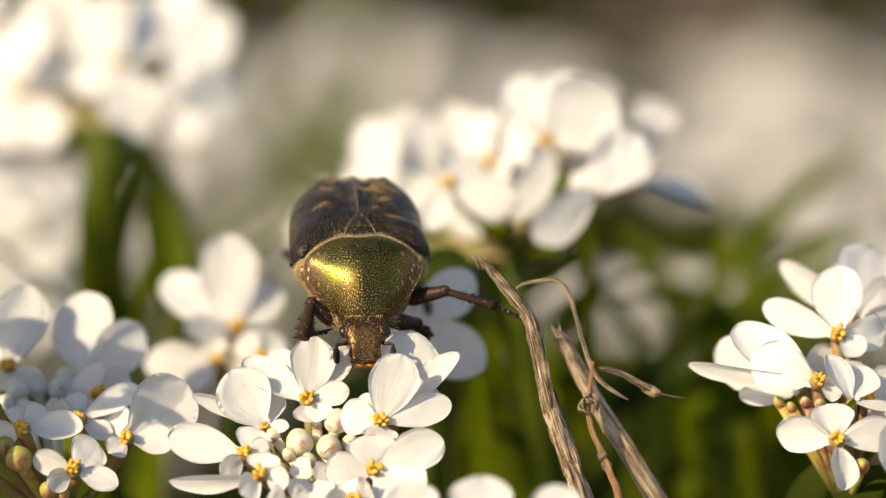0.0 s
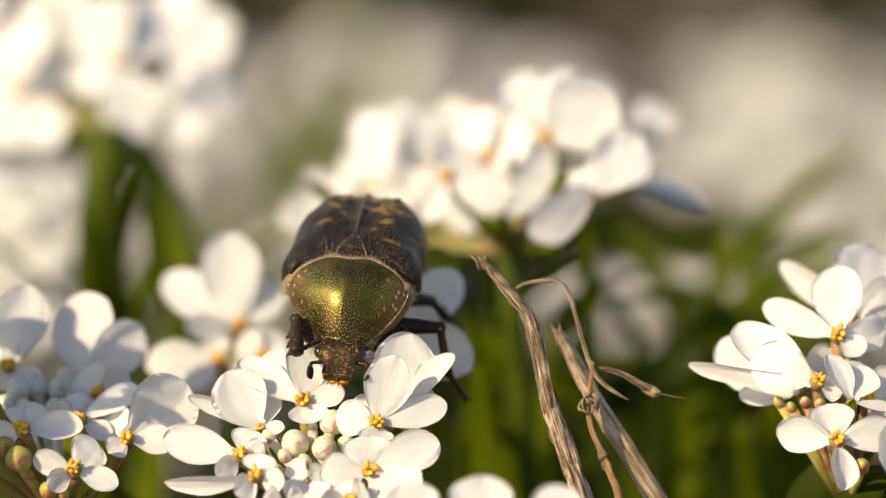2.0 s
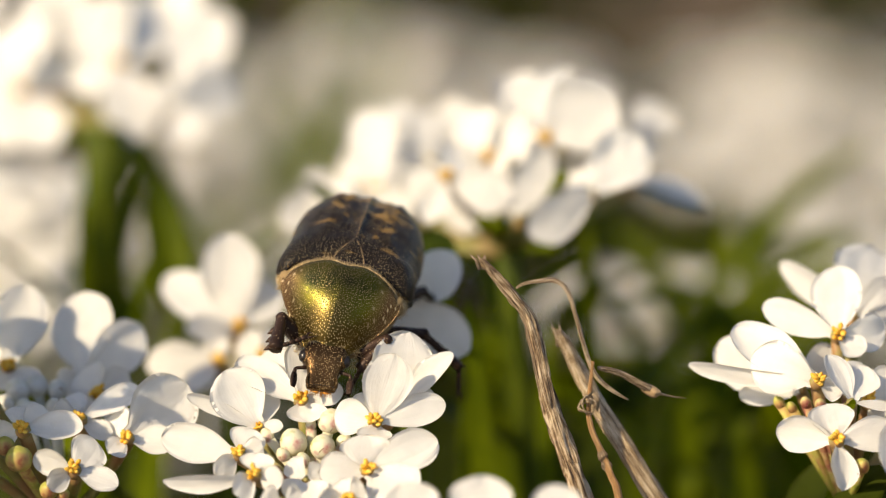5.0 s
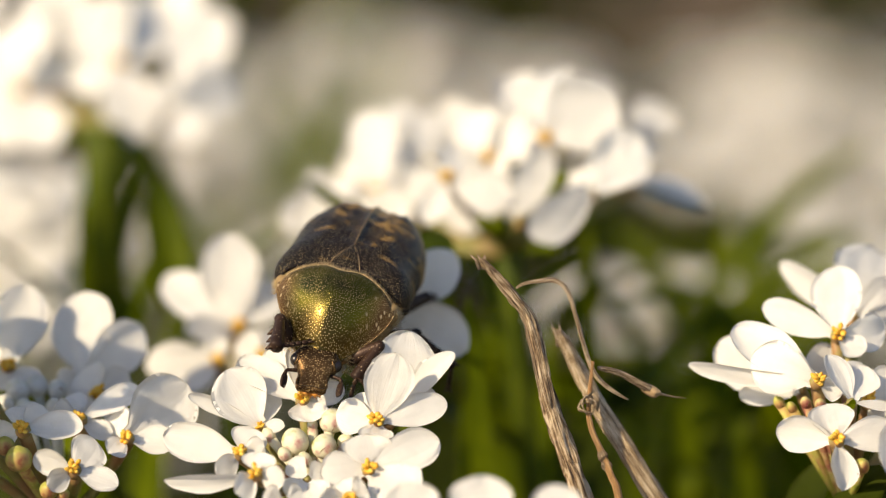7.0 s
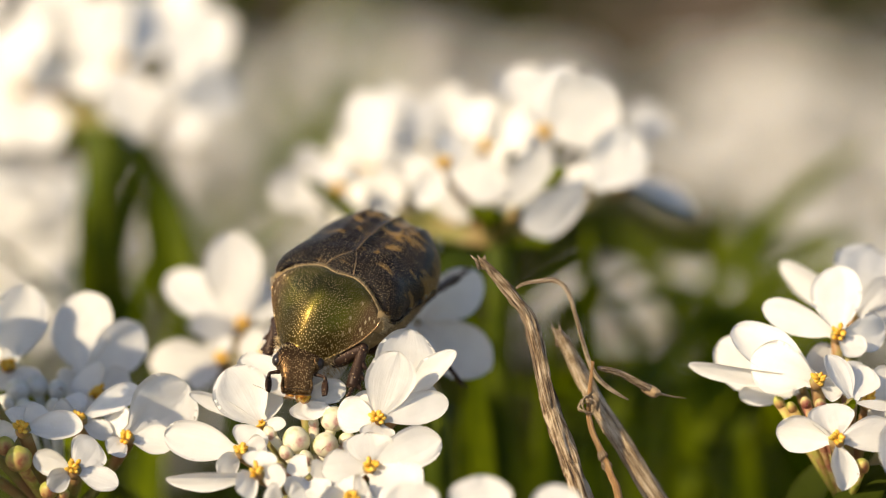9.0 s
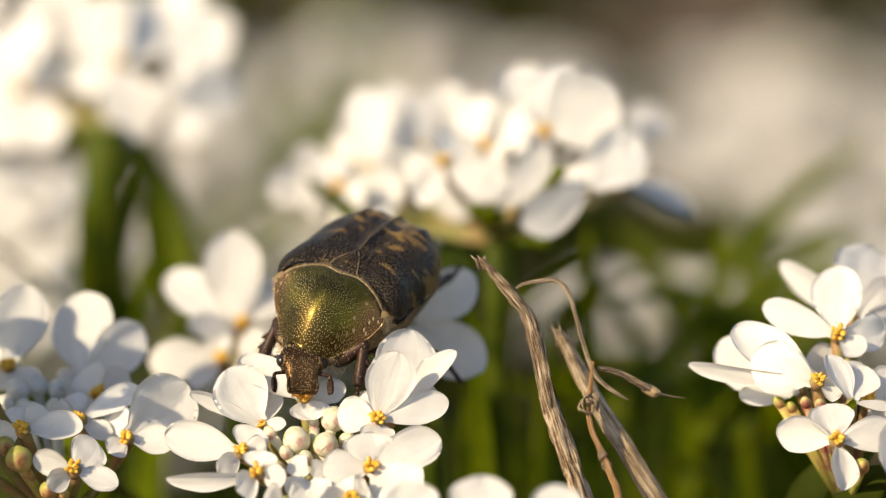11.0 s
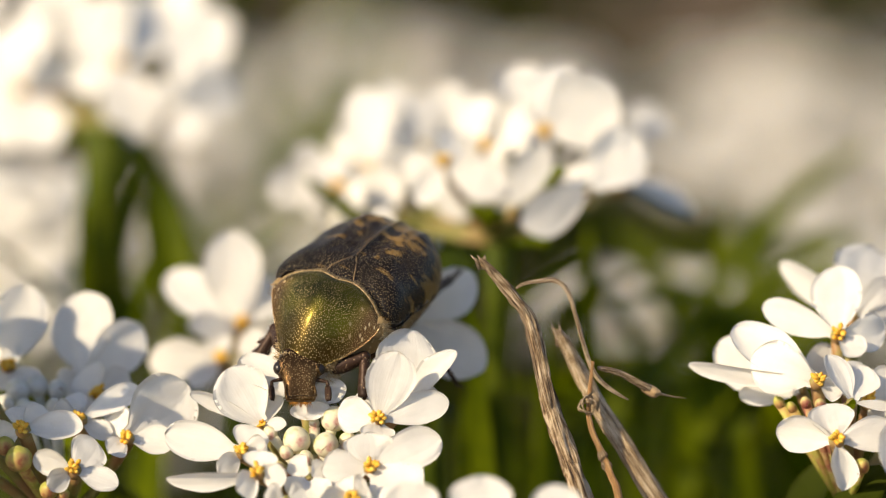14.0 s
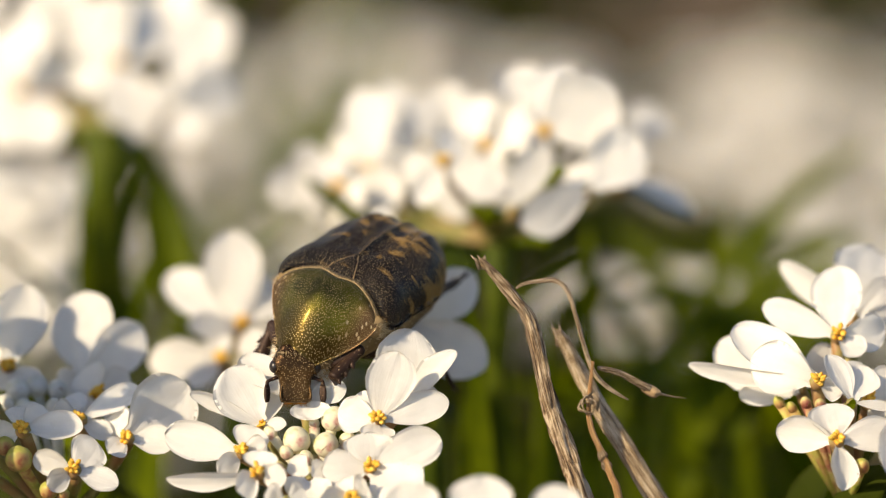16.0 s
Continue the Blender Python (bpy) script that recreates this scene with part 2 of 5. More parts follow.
def tube(points, radii, sides=10, rough=0.0, flat=1.0, seed=0):
    """A tapered, capped tube along points; rough furrows it lengthwise."""
    n = len(points)
    pts = [Vector(p) for p in points]
    rad = [radii[0] + 0.0] if len(radii) == 1 else [
        radii[min(int(k / (n - 1) * (len(radii) - 1)), len(radii) - 2)]
        + (k / (n - 1) * (len(radii) - 1) - min(int(k / (n - 1) * (len(radii) - 1)), len(radii) - 2))
        * (radii[min(int(k / (n - 1) * (len(radii) - 1)), len(radii) - 2) + 1] - radii[min(int(k / (n - 1) * (len(radii) - 1)), len(radii) - 2)])
        for k in range(n)]
    frames, side = [], None
    for k in range(n):
        d = (pts[min(k + 1, n - 1)] - pts[max(k - 1, 0)]).normalized()
        if side is None:
            side = d.orthogonal().normalized()
        side = (side - d * side.dot(d)).normalized()
        frames.append((side.copy(), d.cross(side)))

    def at(i, k):
        a = 2 * math.pi * i / sides
        r = rad[min(k, len(rad) - 1)]
        if rough:
            r *= 1 + rough * (0.8 * noise.noise(Vector((math.cos(a) * 1.6 + seed, math.sin(a) * 1.6, k * 0.12)))
                              + 0.7 * noise.noise(Vector((math.cos(a) * 5 + seed, math.sin(a) * 5, k * 0.09)))
                              + 0.5 * noise.noise(Vector((math.cos(a) * 9 + seed, math.sin(a) * 9, k * 0.25))))
        s, u = frames[k]
        return pts[k] + s * (r * math.cos(a)) + u * (r * flat * math.sin(a))
    verts, faces = grid(at, sides, n, True)
    for k in (0, n - 1):
        verts.append(pts[k])
        c = len(verts) - 1
        for i in range(sides):
            a, b = i * n + k, ((i + 1) % sides) * n + k
            faces.append((c, a, b) if k else (c, b, a))
    uv = [(i / sides, k * 0.1) for i in range(sides) for k in range(n)] + [(0.5, 0.0), (0.5, 0.1 * n)]
    return verts, faces, uv


def blade(base, tip, width, face, cup=0.12, arch=0.1, claw=0.30, peak=1.35, nu=12, nv=9, thick=0.06, seed=0, wave=0.085):
    """A petal or leaf: a thin sheet with two sides from base to tip, widest past its middle. Millimetres."""
    b, e = Vector(base), Vector(tip)
    axis = e - b
    length = axis.length
    along = axis.normalized()
    side = Vector(face).cross(along)
    side = side.normalized() if side.length > 1e-4 else along.orthogonal().normalized()
    up = along.cross(side)
    if up.dot(Vector(face)) < 0:
        up, side = -up, -side
    half = width / 2
    skew = 0.30 * noise.noise(Vector((seed * 0.71, 8.1, 1.3)))
    curl = 0.16 * noise.noise(Vector((seed * 0.93, 3.3, 7.7)))

    def at(i, j, lift):
        t = 0.5 - 0.5 * math.cos(math.pi * (i / (nu - 1)) ** 0.9)
        s = 2 * j / (nv - 1) - 1
        w = half * max(max(math.sin(math.pi * t ** peak), 0) ** 0.52, claw * (1 - t) ** 0.5)
        w *= 1 + (0.16 * noise.noise(Vector((seed * 2.3 + (1 if s > 0 else -1), t * 3.0, 5.5)))
                  + 0.05 * noise.noise(Vector((seed * 1.7 + (4 if s > 0 else -4), t * 11.0, 2.5)))) * t
        ripple = wave * width * noise.noise(Vector((s * 1.6 + seed * 3.1, t * 2.6, seed * 1.7)))
        ripple += 0.35 * wave * width * noise.noise(Vector((s * 4.2 + seed, t * 7.0, seed * 2.9))) * t
        rise = 4 * arch * length * t * (1 - t) + cup * w * s * s * 1.3 + ripple * (0.3 + abs(s)) + curl * length * t ** 3
        vein = 0.012 * width * math.cos(s * 9) * t * (1 - t) * 2
        edge = thick * (1 - 0.8 * abs(s) ** 3) * (1 - 0.7 * t ** 6)
        return b + along * (t * length) + side * (s * w + skew * half * t * t) + up * (rise + vein + lift * edge)
    top, faces = grid(lambda i, j: at(i, j, 0.5), nu, nv)
    low, back = grid(lambda i, j: at(i, j, -0.5), nu, nv)
    k = len(top)
    rim = [i * nv for i in range(nu)] + [(nu - 1) * nv + j for j in range(1, nv)] + [i * nv + nv - 1 for i in range(nu - 2, -1, -1)] \
        + [j for j in range(nv - 2, 0, -1)]
    faces = [tuple(q) for q in faces] + [tuple(x + k for x in reversed(q)) for q in back]
    for a, c in zip(rim, rim[1:] + rim[:1]):
        faces.append((a, c, c + k, a + k))
    uv = [(s, 0.5 - 0.5 * math.cos(math.pi * (i / (nu - 1)) ** 0.9)) for i in range(nu) for s in [(2 * j / (nv - 1) - 1) for j in range(nv)]]
    return top + low, faces, uv + uv


ORIGIN = {}


def part(name, shape, mat, parent=None, label="", at=(0, 0, 0)):
    """One mesh object. shape: vertices in millimetres and faces; at: its own origin, in the same space."""
    at = Vector(at)
    verts, faces, *uv = shape
    me = bpy.data.meshes.new(name)
    me.from_pydata([(Vector(v) - at) * MM for v in verts], [], faces)
    me.validate()
    me.polygons.foreach_set("use_smooth", [True] * len(me.polygons))
    me.materials.append(mat)
    if uv:
        layer = me.uv_layers.new(name="along")
        for loop in me.loops:
            layer.data[loop.index].uv = uv[0][loop.vertex_index]
    ob = new(name, me)
    ORIGIN[ob] = at
    base = ORIGIN[parent] if parent else Vector((0, 0, 0))
    ob.parent = parent
    ob.location = (at - base) * MM
    return tagged(ob, label)


def empty(name, at):
    ob = new(name)
    ob.empty_display_size = 0.004
    ORIGIN[ob] = Vector(at)
    ob.location = vec(at)
    return ob


# ---- flowers ----
COUNT = [0]


def rnd(a, b):
    return random.uniform(a, b)


def stamens(centre, face, size=1.0, n=6):
    """The shapes of the stamens round a blossom's heart, one by one."""
    c, f = Vector(centre), Vector(face).normalized()
    s = f.orthogonal().normalized()
    u = f.cross(s)
    shapes = []
    for k in range(n):
        a = 2 * math.pi * k / n + rnd(-0.3, 0.3)
        out = s * math.cos(a) + u * math.sin(a)
        foot, top = c + out * 0.15 * size, c + out * rnd(0.12, 0.46) * size + f * rnd(0.4, 0.8) * size
        q = (f * 0.8 + out * 0.6).to_track_quat("Z", "Y")
        shapes.append(join(tube([foot, (foot + top) / 2 + out * 0.05, top], [0.09 * size, 0.06 * size], 5),
                           ball(top, (0.18 * size, 0.15 * size, 0.26 * size), q, 7, 5)))
    return shapes


def flower(head, centre, face, hub, petals, size=1.0, fine=True, open_heart=True):
    """One blossom: green heart and stalk, with its petals and stamens under it. petals: (tip, width, face, cup, arch)."""
    c, f = Vector(centre), Vector(face).normalized()
    low = c - f * 0.7 * size
    heart = (0.6 if open_heart else 0.36) * size
    stalk = smooth_line([Vector(hub), (Vector(hub) + low) / 2 - f * 0.8, low], 4)
    body = part("flower", join(tube(stalk, [0.45, 0.38, 0.5], 7), ball(c - f * 0.2, (heart, heart, 1.25 * heart),
                f.to_track_quat("Z", "Y"), 10, 7)), SEPAL, head, "", c)
    for tip, width, pf, cup, arch in petals:
        COUNT[0] += 1
        away = (Vector(tip) - c).normalized()
        part("petal", blade(c + away * 0.25, tip, width, pf or face, cup, arch, seed=COUNT[0],
                            nu=14 if fine else 9, nv=11 if fine else 7), PETAL, body, "", c)
    if open_heart:
        shapes = stamens(c, f, size * 1.1, 10)
        if fine:
            for shape in shapes:
                part("stamen", shape, ANTHER, body, "", c)
        else:
            part("flower_heart", join(*shapes), ANTHER, body, "yellow heart", c)
    return body


def far_flower(head, c, f, hub):
    """A blossom deep in the bed: heart, corolla and stamens."""
    c, f = Vector(c), Vector(f).normalized()
    body = part("flower", join(tube([Vector(hub), c - f], [0.4, 0.5], 5), ball(c - f * 0.2, (0.6, 0.6, 0.8), None, 7, 5)), SEPAL, head, "", c)
    sheets = [blade(c, tip, w, f, cup, arch, nu=7, nv=5, seed=k) for k, (tip, w, _, cup, arch) in enumerate(wild_petals(c, f, 1.0, rnd(0, 6.28)))]
    part("corolla", join(*sheets), PETAL, body, "", c)
    part("flower_heart", join(*stamens(c, f, 1.0, 4)), ANTHER, body, "", c)


def wild_petals(centre, face, size, spin):
    """Four petals of a blossom, two long outer ones and two short inner ones."""
    c, f = Vector(centre), Vector(face).normalized()
    s = f.orthogonal().normalized()
    u = f.cross(s)
    out = []
    for k in range(4):
        a = spin + k * math.pi / 2 + rnd(-0.2, 0.2)
        way = s * math.cos(a) + u * math.sin(a) + f * rnd(0.15, 0.55)
        length = (rnd(4.6, 5.8) if k in (0, 1) else rnd(3.2, 4.2)) * size
        out.append((c + way.normalized() * length, length * rnd(0.68, 0.85), None, rnd(0.02, 0.2), rnd(-0.06, 0.06)))
    return out


def bud_shape(c, axis, radius, tall):
    """A closed bud of four overlapping petals."""
    q = axis.to_track_quat("Z", "Y")
    spin = rnd(0, 6.28)

    def at(i, j):
        a, b = 2 * math.pi * i / 24, math.pi * (j / 12 - 0.5)
        fold = 1 + 0.07 * abs(math.sin(2 * a + spin + 1.3 * b)) * math.cos(b) - 0.03
        r = radius * fold * math.cos(b) * (1.06 - 0.10 * math.sin(b))
        return c + q @ Vector((r * math.cos(a), r * math.sin(a), radius * tall * math.sin(b)))
    return grid(at, 24, 13, True)


def bud(head, centre, radius, hub, tall=1.15, mat=None):
    c = Vector(centre)
    axis = (c - Vector(hub)).normalized()
    stalk = tube([Vector(hub), (Vector(hub) + c) / 2, c - axis * radius], [0.32, 0.3, 0.4], 6)
    b = part("bud", join(stalk, bud_shape(c, axis, radius, tall)), mat or BUD, head, "", c)
    s = axis.orthogonal().normalized()
    u = axis.cross(s)
    a = rnd(0, 6.28)
    for k in range(3):
        w = s * math.cos(a + k * 2.1) + u * math.sin(a + k * 2.1)
        part("sepal", blade(c - axis * radius * 1.05 + w * radius * 0.2, c + axis * radius * 0.35 + w * radius * 0.95, radius * 1.0, w,
                            0.2, 0.12, 0.4, 1.0, 7, 5, 0.08, k), SEPAL, b, "", c)
    return b


def stem_with_leaves(head, base, hub, radius, leaves, bend=(0, 0, 0), low=0.35):
    b, h = Vector(base), Vector(hub)
    line = smooth_line([b, b * 0.6 + h * 0.4 + Vector(bend), b * 0.2 + h * 0.8 + Vector(bend) * 0.6, h], 6)
    part("stem", tube(line, [radius * 1.2, radius, radius * 0.9, radius * 0.8], 9, 0.06), STEM, head, "upright green stem", b)
    for k in range(leaves):
        i = int(len(line) * (low + (0.93 - low) * k / max(leaves, 1)))
        a = k * 2.4 + rnd(-0.4, 0.4)
        way = Vector((math.cos(a), math.sin(a), rnd(0.3, 0.9))).normalized()
        p = line[i]
        length = rnd(16, 26)
        part("leaf", blade(p, p + way * length, rnd(3.0, 4.6), Vector((-way.x * 0.5, -way.y * 0.5, 1)), 0.15, 0.08, 0.25, 1.15,
                           9, 5, 0.25, k + COUNT[0], 0.05), LEAF, head, "", p)


def flower_head(label, base, hub, radius=1.3, leaves=6, bend=(0, 0, 0)):
    head = tagged(empty("candytuft_head", base), label, "flower", "candytuft flower heads")
    stem_with_leaves(head, base, hub, radius, leaves, bend)
    return head


def fill_head(head, hub, radius, count, flat=0.6, buds=5, toward=(0, 0, 1), fine=False, size=1.0, far=False):
    """Blossoms spread over a dome round the hub."""
    h, up = Vector(hub), Vector(toward).normalized()
    s = up.orthogonal().normalized()
    u = up.cross(s)
    for k in range(count):
        r = math.sqrt((k + 0.5) / count)
        a = k * 2.39996 + rnd(-0.2, 0.2)
        way = (s * math.cos(a) + u * math.sin(a)) * r + up * (math.sqrt(max(0, 1 - r * r)) * flat + 0.25)
        c = h + way * radius * rnd(0.85, 1.05)
        f = (way.normalized() + up * 0.2 + Vector((rnd(-.2, .2), rnd(-.2, .2), rnd(-.1, .2)))).normalized()
        if far:
            far_flower(head, c, f, h)
        else:
            flower(head, c, f, h, wild_petals(c, f, size * rnd(0.85, 1.1), rnd(0, 6.28)), 1.0, fine)
    for k in range(buds):
        a = rnd(0, 6.28)
        c = h + up * radius * rnd(0.6, 0.85) + (s * math.cos(a) + u * math.sin(a)) * rnd(0.5, 3.0)
        bud(head, c, rnd(0.6, 0.95), h)


# ---- ground ----
def build_ground():
    random.seed(11)
    n = 60
    half = 60000.0

    def at(i, j):
        x, y = (2 * i / (n - 1) - 1), (2 * j / (n - 1) - 1)
        x, y = half * x * abs(x) ** 3, half * y * abs(y) ** 3 + 300
        near = math.exp(-(x * x + y * y) / 2.0e6)
        return Vector((x, y, near * 9 * noise.noise(Vector((x * 0.02, y * 0.02, 0))) - 4))
    g = part("ground", grid(at, n, n), SOIL)
    tagged(g, "brown crumbly garden soil of a flower bed", "ground", "", "structure")


build_ground()

CAM = (0, -1, 0.3)


# ---- the head on which the beetle feeds ----
def build_feeding_head():
    random.seed(12)
    hub = (-9.0, -4.5, 203.0)
    head = flower_head("white candytuft flower head with cream buds, bent under the beetle", (-9, 6, 0), hub, 1.5, 5)
    flower(head, (-12.9, -2.6, 207.6), (0, -0.75, 0.65), hub, [
        ((-15.6, -1.2, 211.3), 4.24, (0.14, -0.91, 0.4), 0.22, -0.03), ((-17.9, -1.1, 209.8), 1.63, (-0.28, -0.92, -0.28), 0.3, -0.05),
        ((-11.2, -3.3, 208.1), 1.15, (-0.05, -0.73, 0.68), 0.2, 0.02), ((-12.7, 0.2, 209.3), 2.87, (-0.17, -0.93, 0.32), 0.12, 0.02)], 0.6)
    flower(head, (-14.2, -5.6, 206.8), (0, -0.75, 0.65), hub, [
        ((-19.8, -4.1, 207.6), 2.90, (0.03, -0.9, 0.44), 0.2, -0.05), ((-13.3, -4.5, 208.3), 2.80, (-0.09, -0.93, 0.35), 0.1, 0.02),
        ((-15.7, -7.2, 205.9), 1.94, (0.22, -0.97, 0.05), 0.12, 0.02), ((-12.4, -5.5, 207.1), 2.18, (0.03, -0.99, 0.14), 0.12, 0.02)])
    flower(head, (-12.9, -8.4, 206.3), (0, -0.75, 0.65), hub, [
        ((-19.4, -7.9, 205.3), 1.73, (0.07, -0.95, -0.29), 0.2, 0.04), ((-12.7, -7.4, 207.6), 2.45, (-0.09, -0.94, 0.32), 0.12, 0.02),
        ((-14.3, -9.9, 205.6), 2.28, (0.17, -0.98, 0.12), 0.12, 0.02), ((-10.9, -9.3, 206.2), 2.07, (-0.03, -0.99, 0.14), 0.12, 0.02)])
    flower(head, (-4.6, -3.9, 208.6), (0, -0.75, 0.65), hub, [
        ((-3.2, -3.2, 213.5), 3.69, (0.1, -0.96, 0.28), 0.12, 0.0), ((0.4, -3, 209.5), 2.47, (-0.06, -0.85, 0.52), 0.12, 0.03),
        ((-7.5, -3.4, 209), 2.69, (0.04, -0.87, 0.5), 0.12, 0.02), ((-4.6, -5.5, 207.6), 2.43, (0.17, -0.94, 0.31), 0.12, 0.02),
        ((-6, -2, 210), 1.78, (0.11, -0.92, 0.38), 0.12, 0.02)])
    flower(head, (-5.1, -7.1, 206.2), (0, -0.75, 0.65), hub, [
        ((-0.2, -5.9, 208), 3.16, (-0.08, -0.87, 0.49), 0.14, 0.03), ((-5.3, -5.9, 208.4), 3.58, (0.1, -0.94, 0.32), 0.12, 0.02),
        ((-8.5, -7.4, 205.9), 3.01, (-0.03, -0.85, 0.53), 0.12, 0.02), ((-1.8, -10.3, 204.9), 4.18, (0.12, -0.88, 0.47), 0.12, 0.02)])
    flower(head, (-3.3, -1.9, 208.5), (0, -0.75, 0.65), hub, [
        ((-1.9, 0.1, 213.9), 4.68, (0.07, -0.95, 0.29), 0.14, 0.0), ((0.8, -1, 212.8), 2.09, (-0.43, -0.64, 0.63), 0.3, 0.0),
        ((-0.5, -1.1, 209.8), 1.87, (-0.07, -0.9, 0.42), 0.12, 0.02)], open_heart=False)
    flower(head, (-9.9, -1.7, 209.4), (0, -0.75, 0.65), hub, [
        ((-14.7, 0.7, 211.5), 2.79, (0.24, -0.69, 0.68), 0.3, -0.04), ((-9.4, 1.1, 213.2), 3.26, (0.14, -0.95, 0.29), 0.15, 0.0),
        ((-7, 1.8, 212.2), 2.41, (-0.19, -0.88, 0.44), 0.15, 0.0), ((-6.9, -1.3, 210), 1.92, (-0.06, -0.83, 0.55), 0.15, 0.02),
        ((-9.4, -3.3, 208.2), 2.85, (0.17, -0.92, 0.35), 0.2, 0.02), ((-12.8, 2.6, 211.4), 2.70, (-0.1, -0.97, 0.22), 0.12, 0.02)])
    flower(head, (-9.4, -7.5, 205.6), (0, -0.85, 0.5), hub, [
        ((-10.6, -6.5, 206.7), 1.77, (-0.13, -0.97, 0.19), 0.2, 0.02), ((-8.2, -6.9, 206.3), 2.01, (0.1, -0.98, 0.17), 0.2, 0.02),
        ((-8.3, -8.9, 204.6), 2.23, (0.11, -0.92, 0.39), 0.12, 0.02), ((-10.7, -8.8, 204.8), 2.08, (-0.12, -0.9, 0.42), 0.12, 0.02)], 0.7, open_heart=False)
    flower(head, (-6.4, -9.9, 205.1), (0, -0.85, 0.5), hub, [
        ((-8.7, -11, 205.1), 2.56, (0.04, -0.99, 0.11), 0.12, 0.02), ((-5.1, -9.7, 205.6), 2.83, (0.08, -0.99, 0.08), 0.12, 0.02),
        ((-6.8, -9, 206.2), 2.06, (-0.13, -0.95, 0.27), 0.12, 0.02)])
    flower(head, (-10.9, -10.4, 205.1), (0, -0.85, 0.5), hub, [
        ((-12.4, -10.8, 205.5), 2.32, (-0.04, -0.99, 0.11), 0.12, 0.02), ((-9.6, -10, 205.5), 2.10, (0.09, -0.99, 0.09), 0.12, 0.02)], open_heart=False)
    for px, r in (((-10.4, -4, 207.1), 0.92), ((-8.3, -4.4, 206.9), 0.84), ((-6.8, -3.5, 206.9), 0.56), ((-7.8, -2.7, 208.2), 0.84)):
        bud(head, px, r, hub, 1.1, BUD)
    for px, r in (((-11.1, -4.9, 206.5), 0.44), ((-9.7, -5.2, 206.2), 0.48), ((-9.2, -2.4, 207.8), 0.36), ((-7.3, -5.6, 206.3), 0.48), ((-12.3, -3.2, 207.3), 0.44)):
        bud(head, px, r, hub, 1.3, BUD)
    for px, r in (((-10.7, -6.3, 205.4), 0.44), ((-7.8, -6.9, 204.9), 0.48), ((-11.6, -6, 205.9), 0.36), ((-6.4, -5.3, 206.7), 0.36)):
        bud(head, px, r, hub, 1.4, REDBUD)
    return head


def build_front_head():
    random.seed(13)
    hub = (4.3, -21.9, 204.4)
    head = flower_head("small white candytuft flower head low over the soil", (5, -14, 0), hub, 1.1, 3)
    flower(head, (2.5, -20.1, 206.7), (0, -0.7, 0.7), hub, [
        ((2.4, -18.9, 210.3), 4.2, CAM, 0.1, 0.02), ((0.2, -19.7, 207.9), 3.6, (-0.2, -0.8, 0.6), 0.1, 0.05),
        ((4.4, -19.9, 207.2), 3.0, (0.2, -0.8, 0.6), 0.1, 0.05)])
    flower(head, (7.5, -21.0, 207.1), (0.1, -0.7, 0.7), hub, [
        ((7.8, -20.0, 210.1), 3.4, CAM, 0.1, 0.02), ((10.0, -20.8, 207.8), 3.0, (0.2, -0.8, 0.6), 0.1, 0.05),
        ((5.8, -20.6, 208.3), 2.6, (-0.2, -0.8, 0.6), 0.1, 0.05)])
    flower(head, (-2.1, -17.3, 205.5), (0, -0.7, 0.7), hub, [
        ((-2.4, -16.3, 208.8), 3.8, CAM, 0.1, 0.02), ((-0.2, -17.0, 206.6), 3.0, (0.2, -0.8, 0.6), 0.1, 0.05)])
    return head


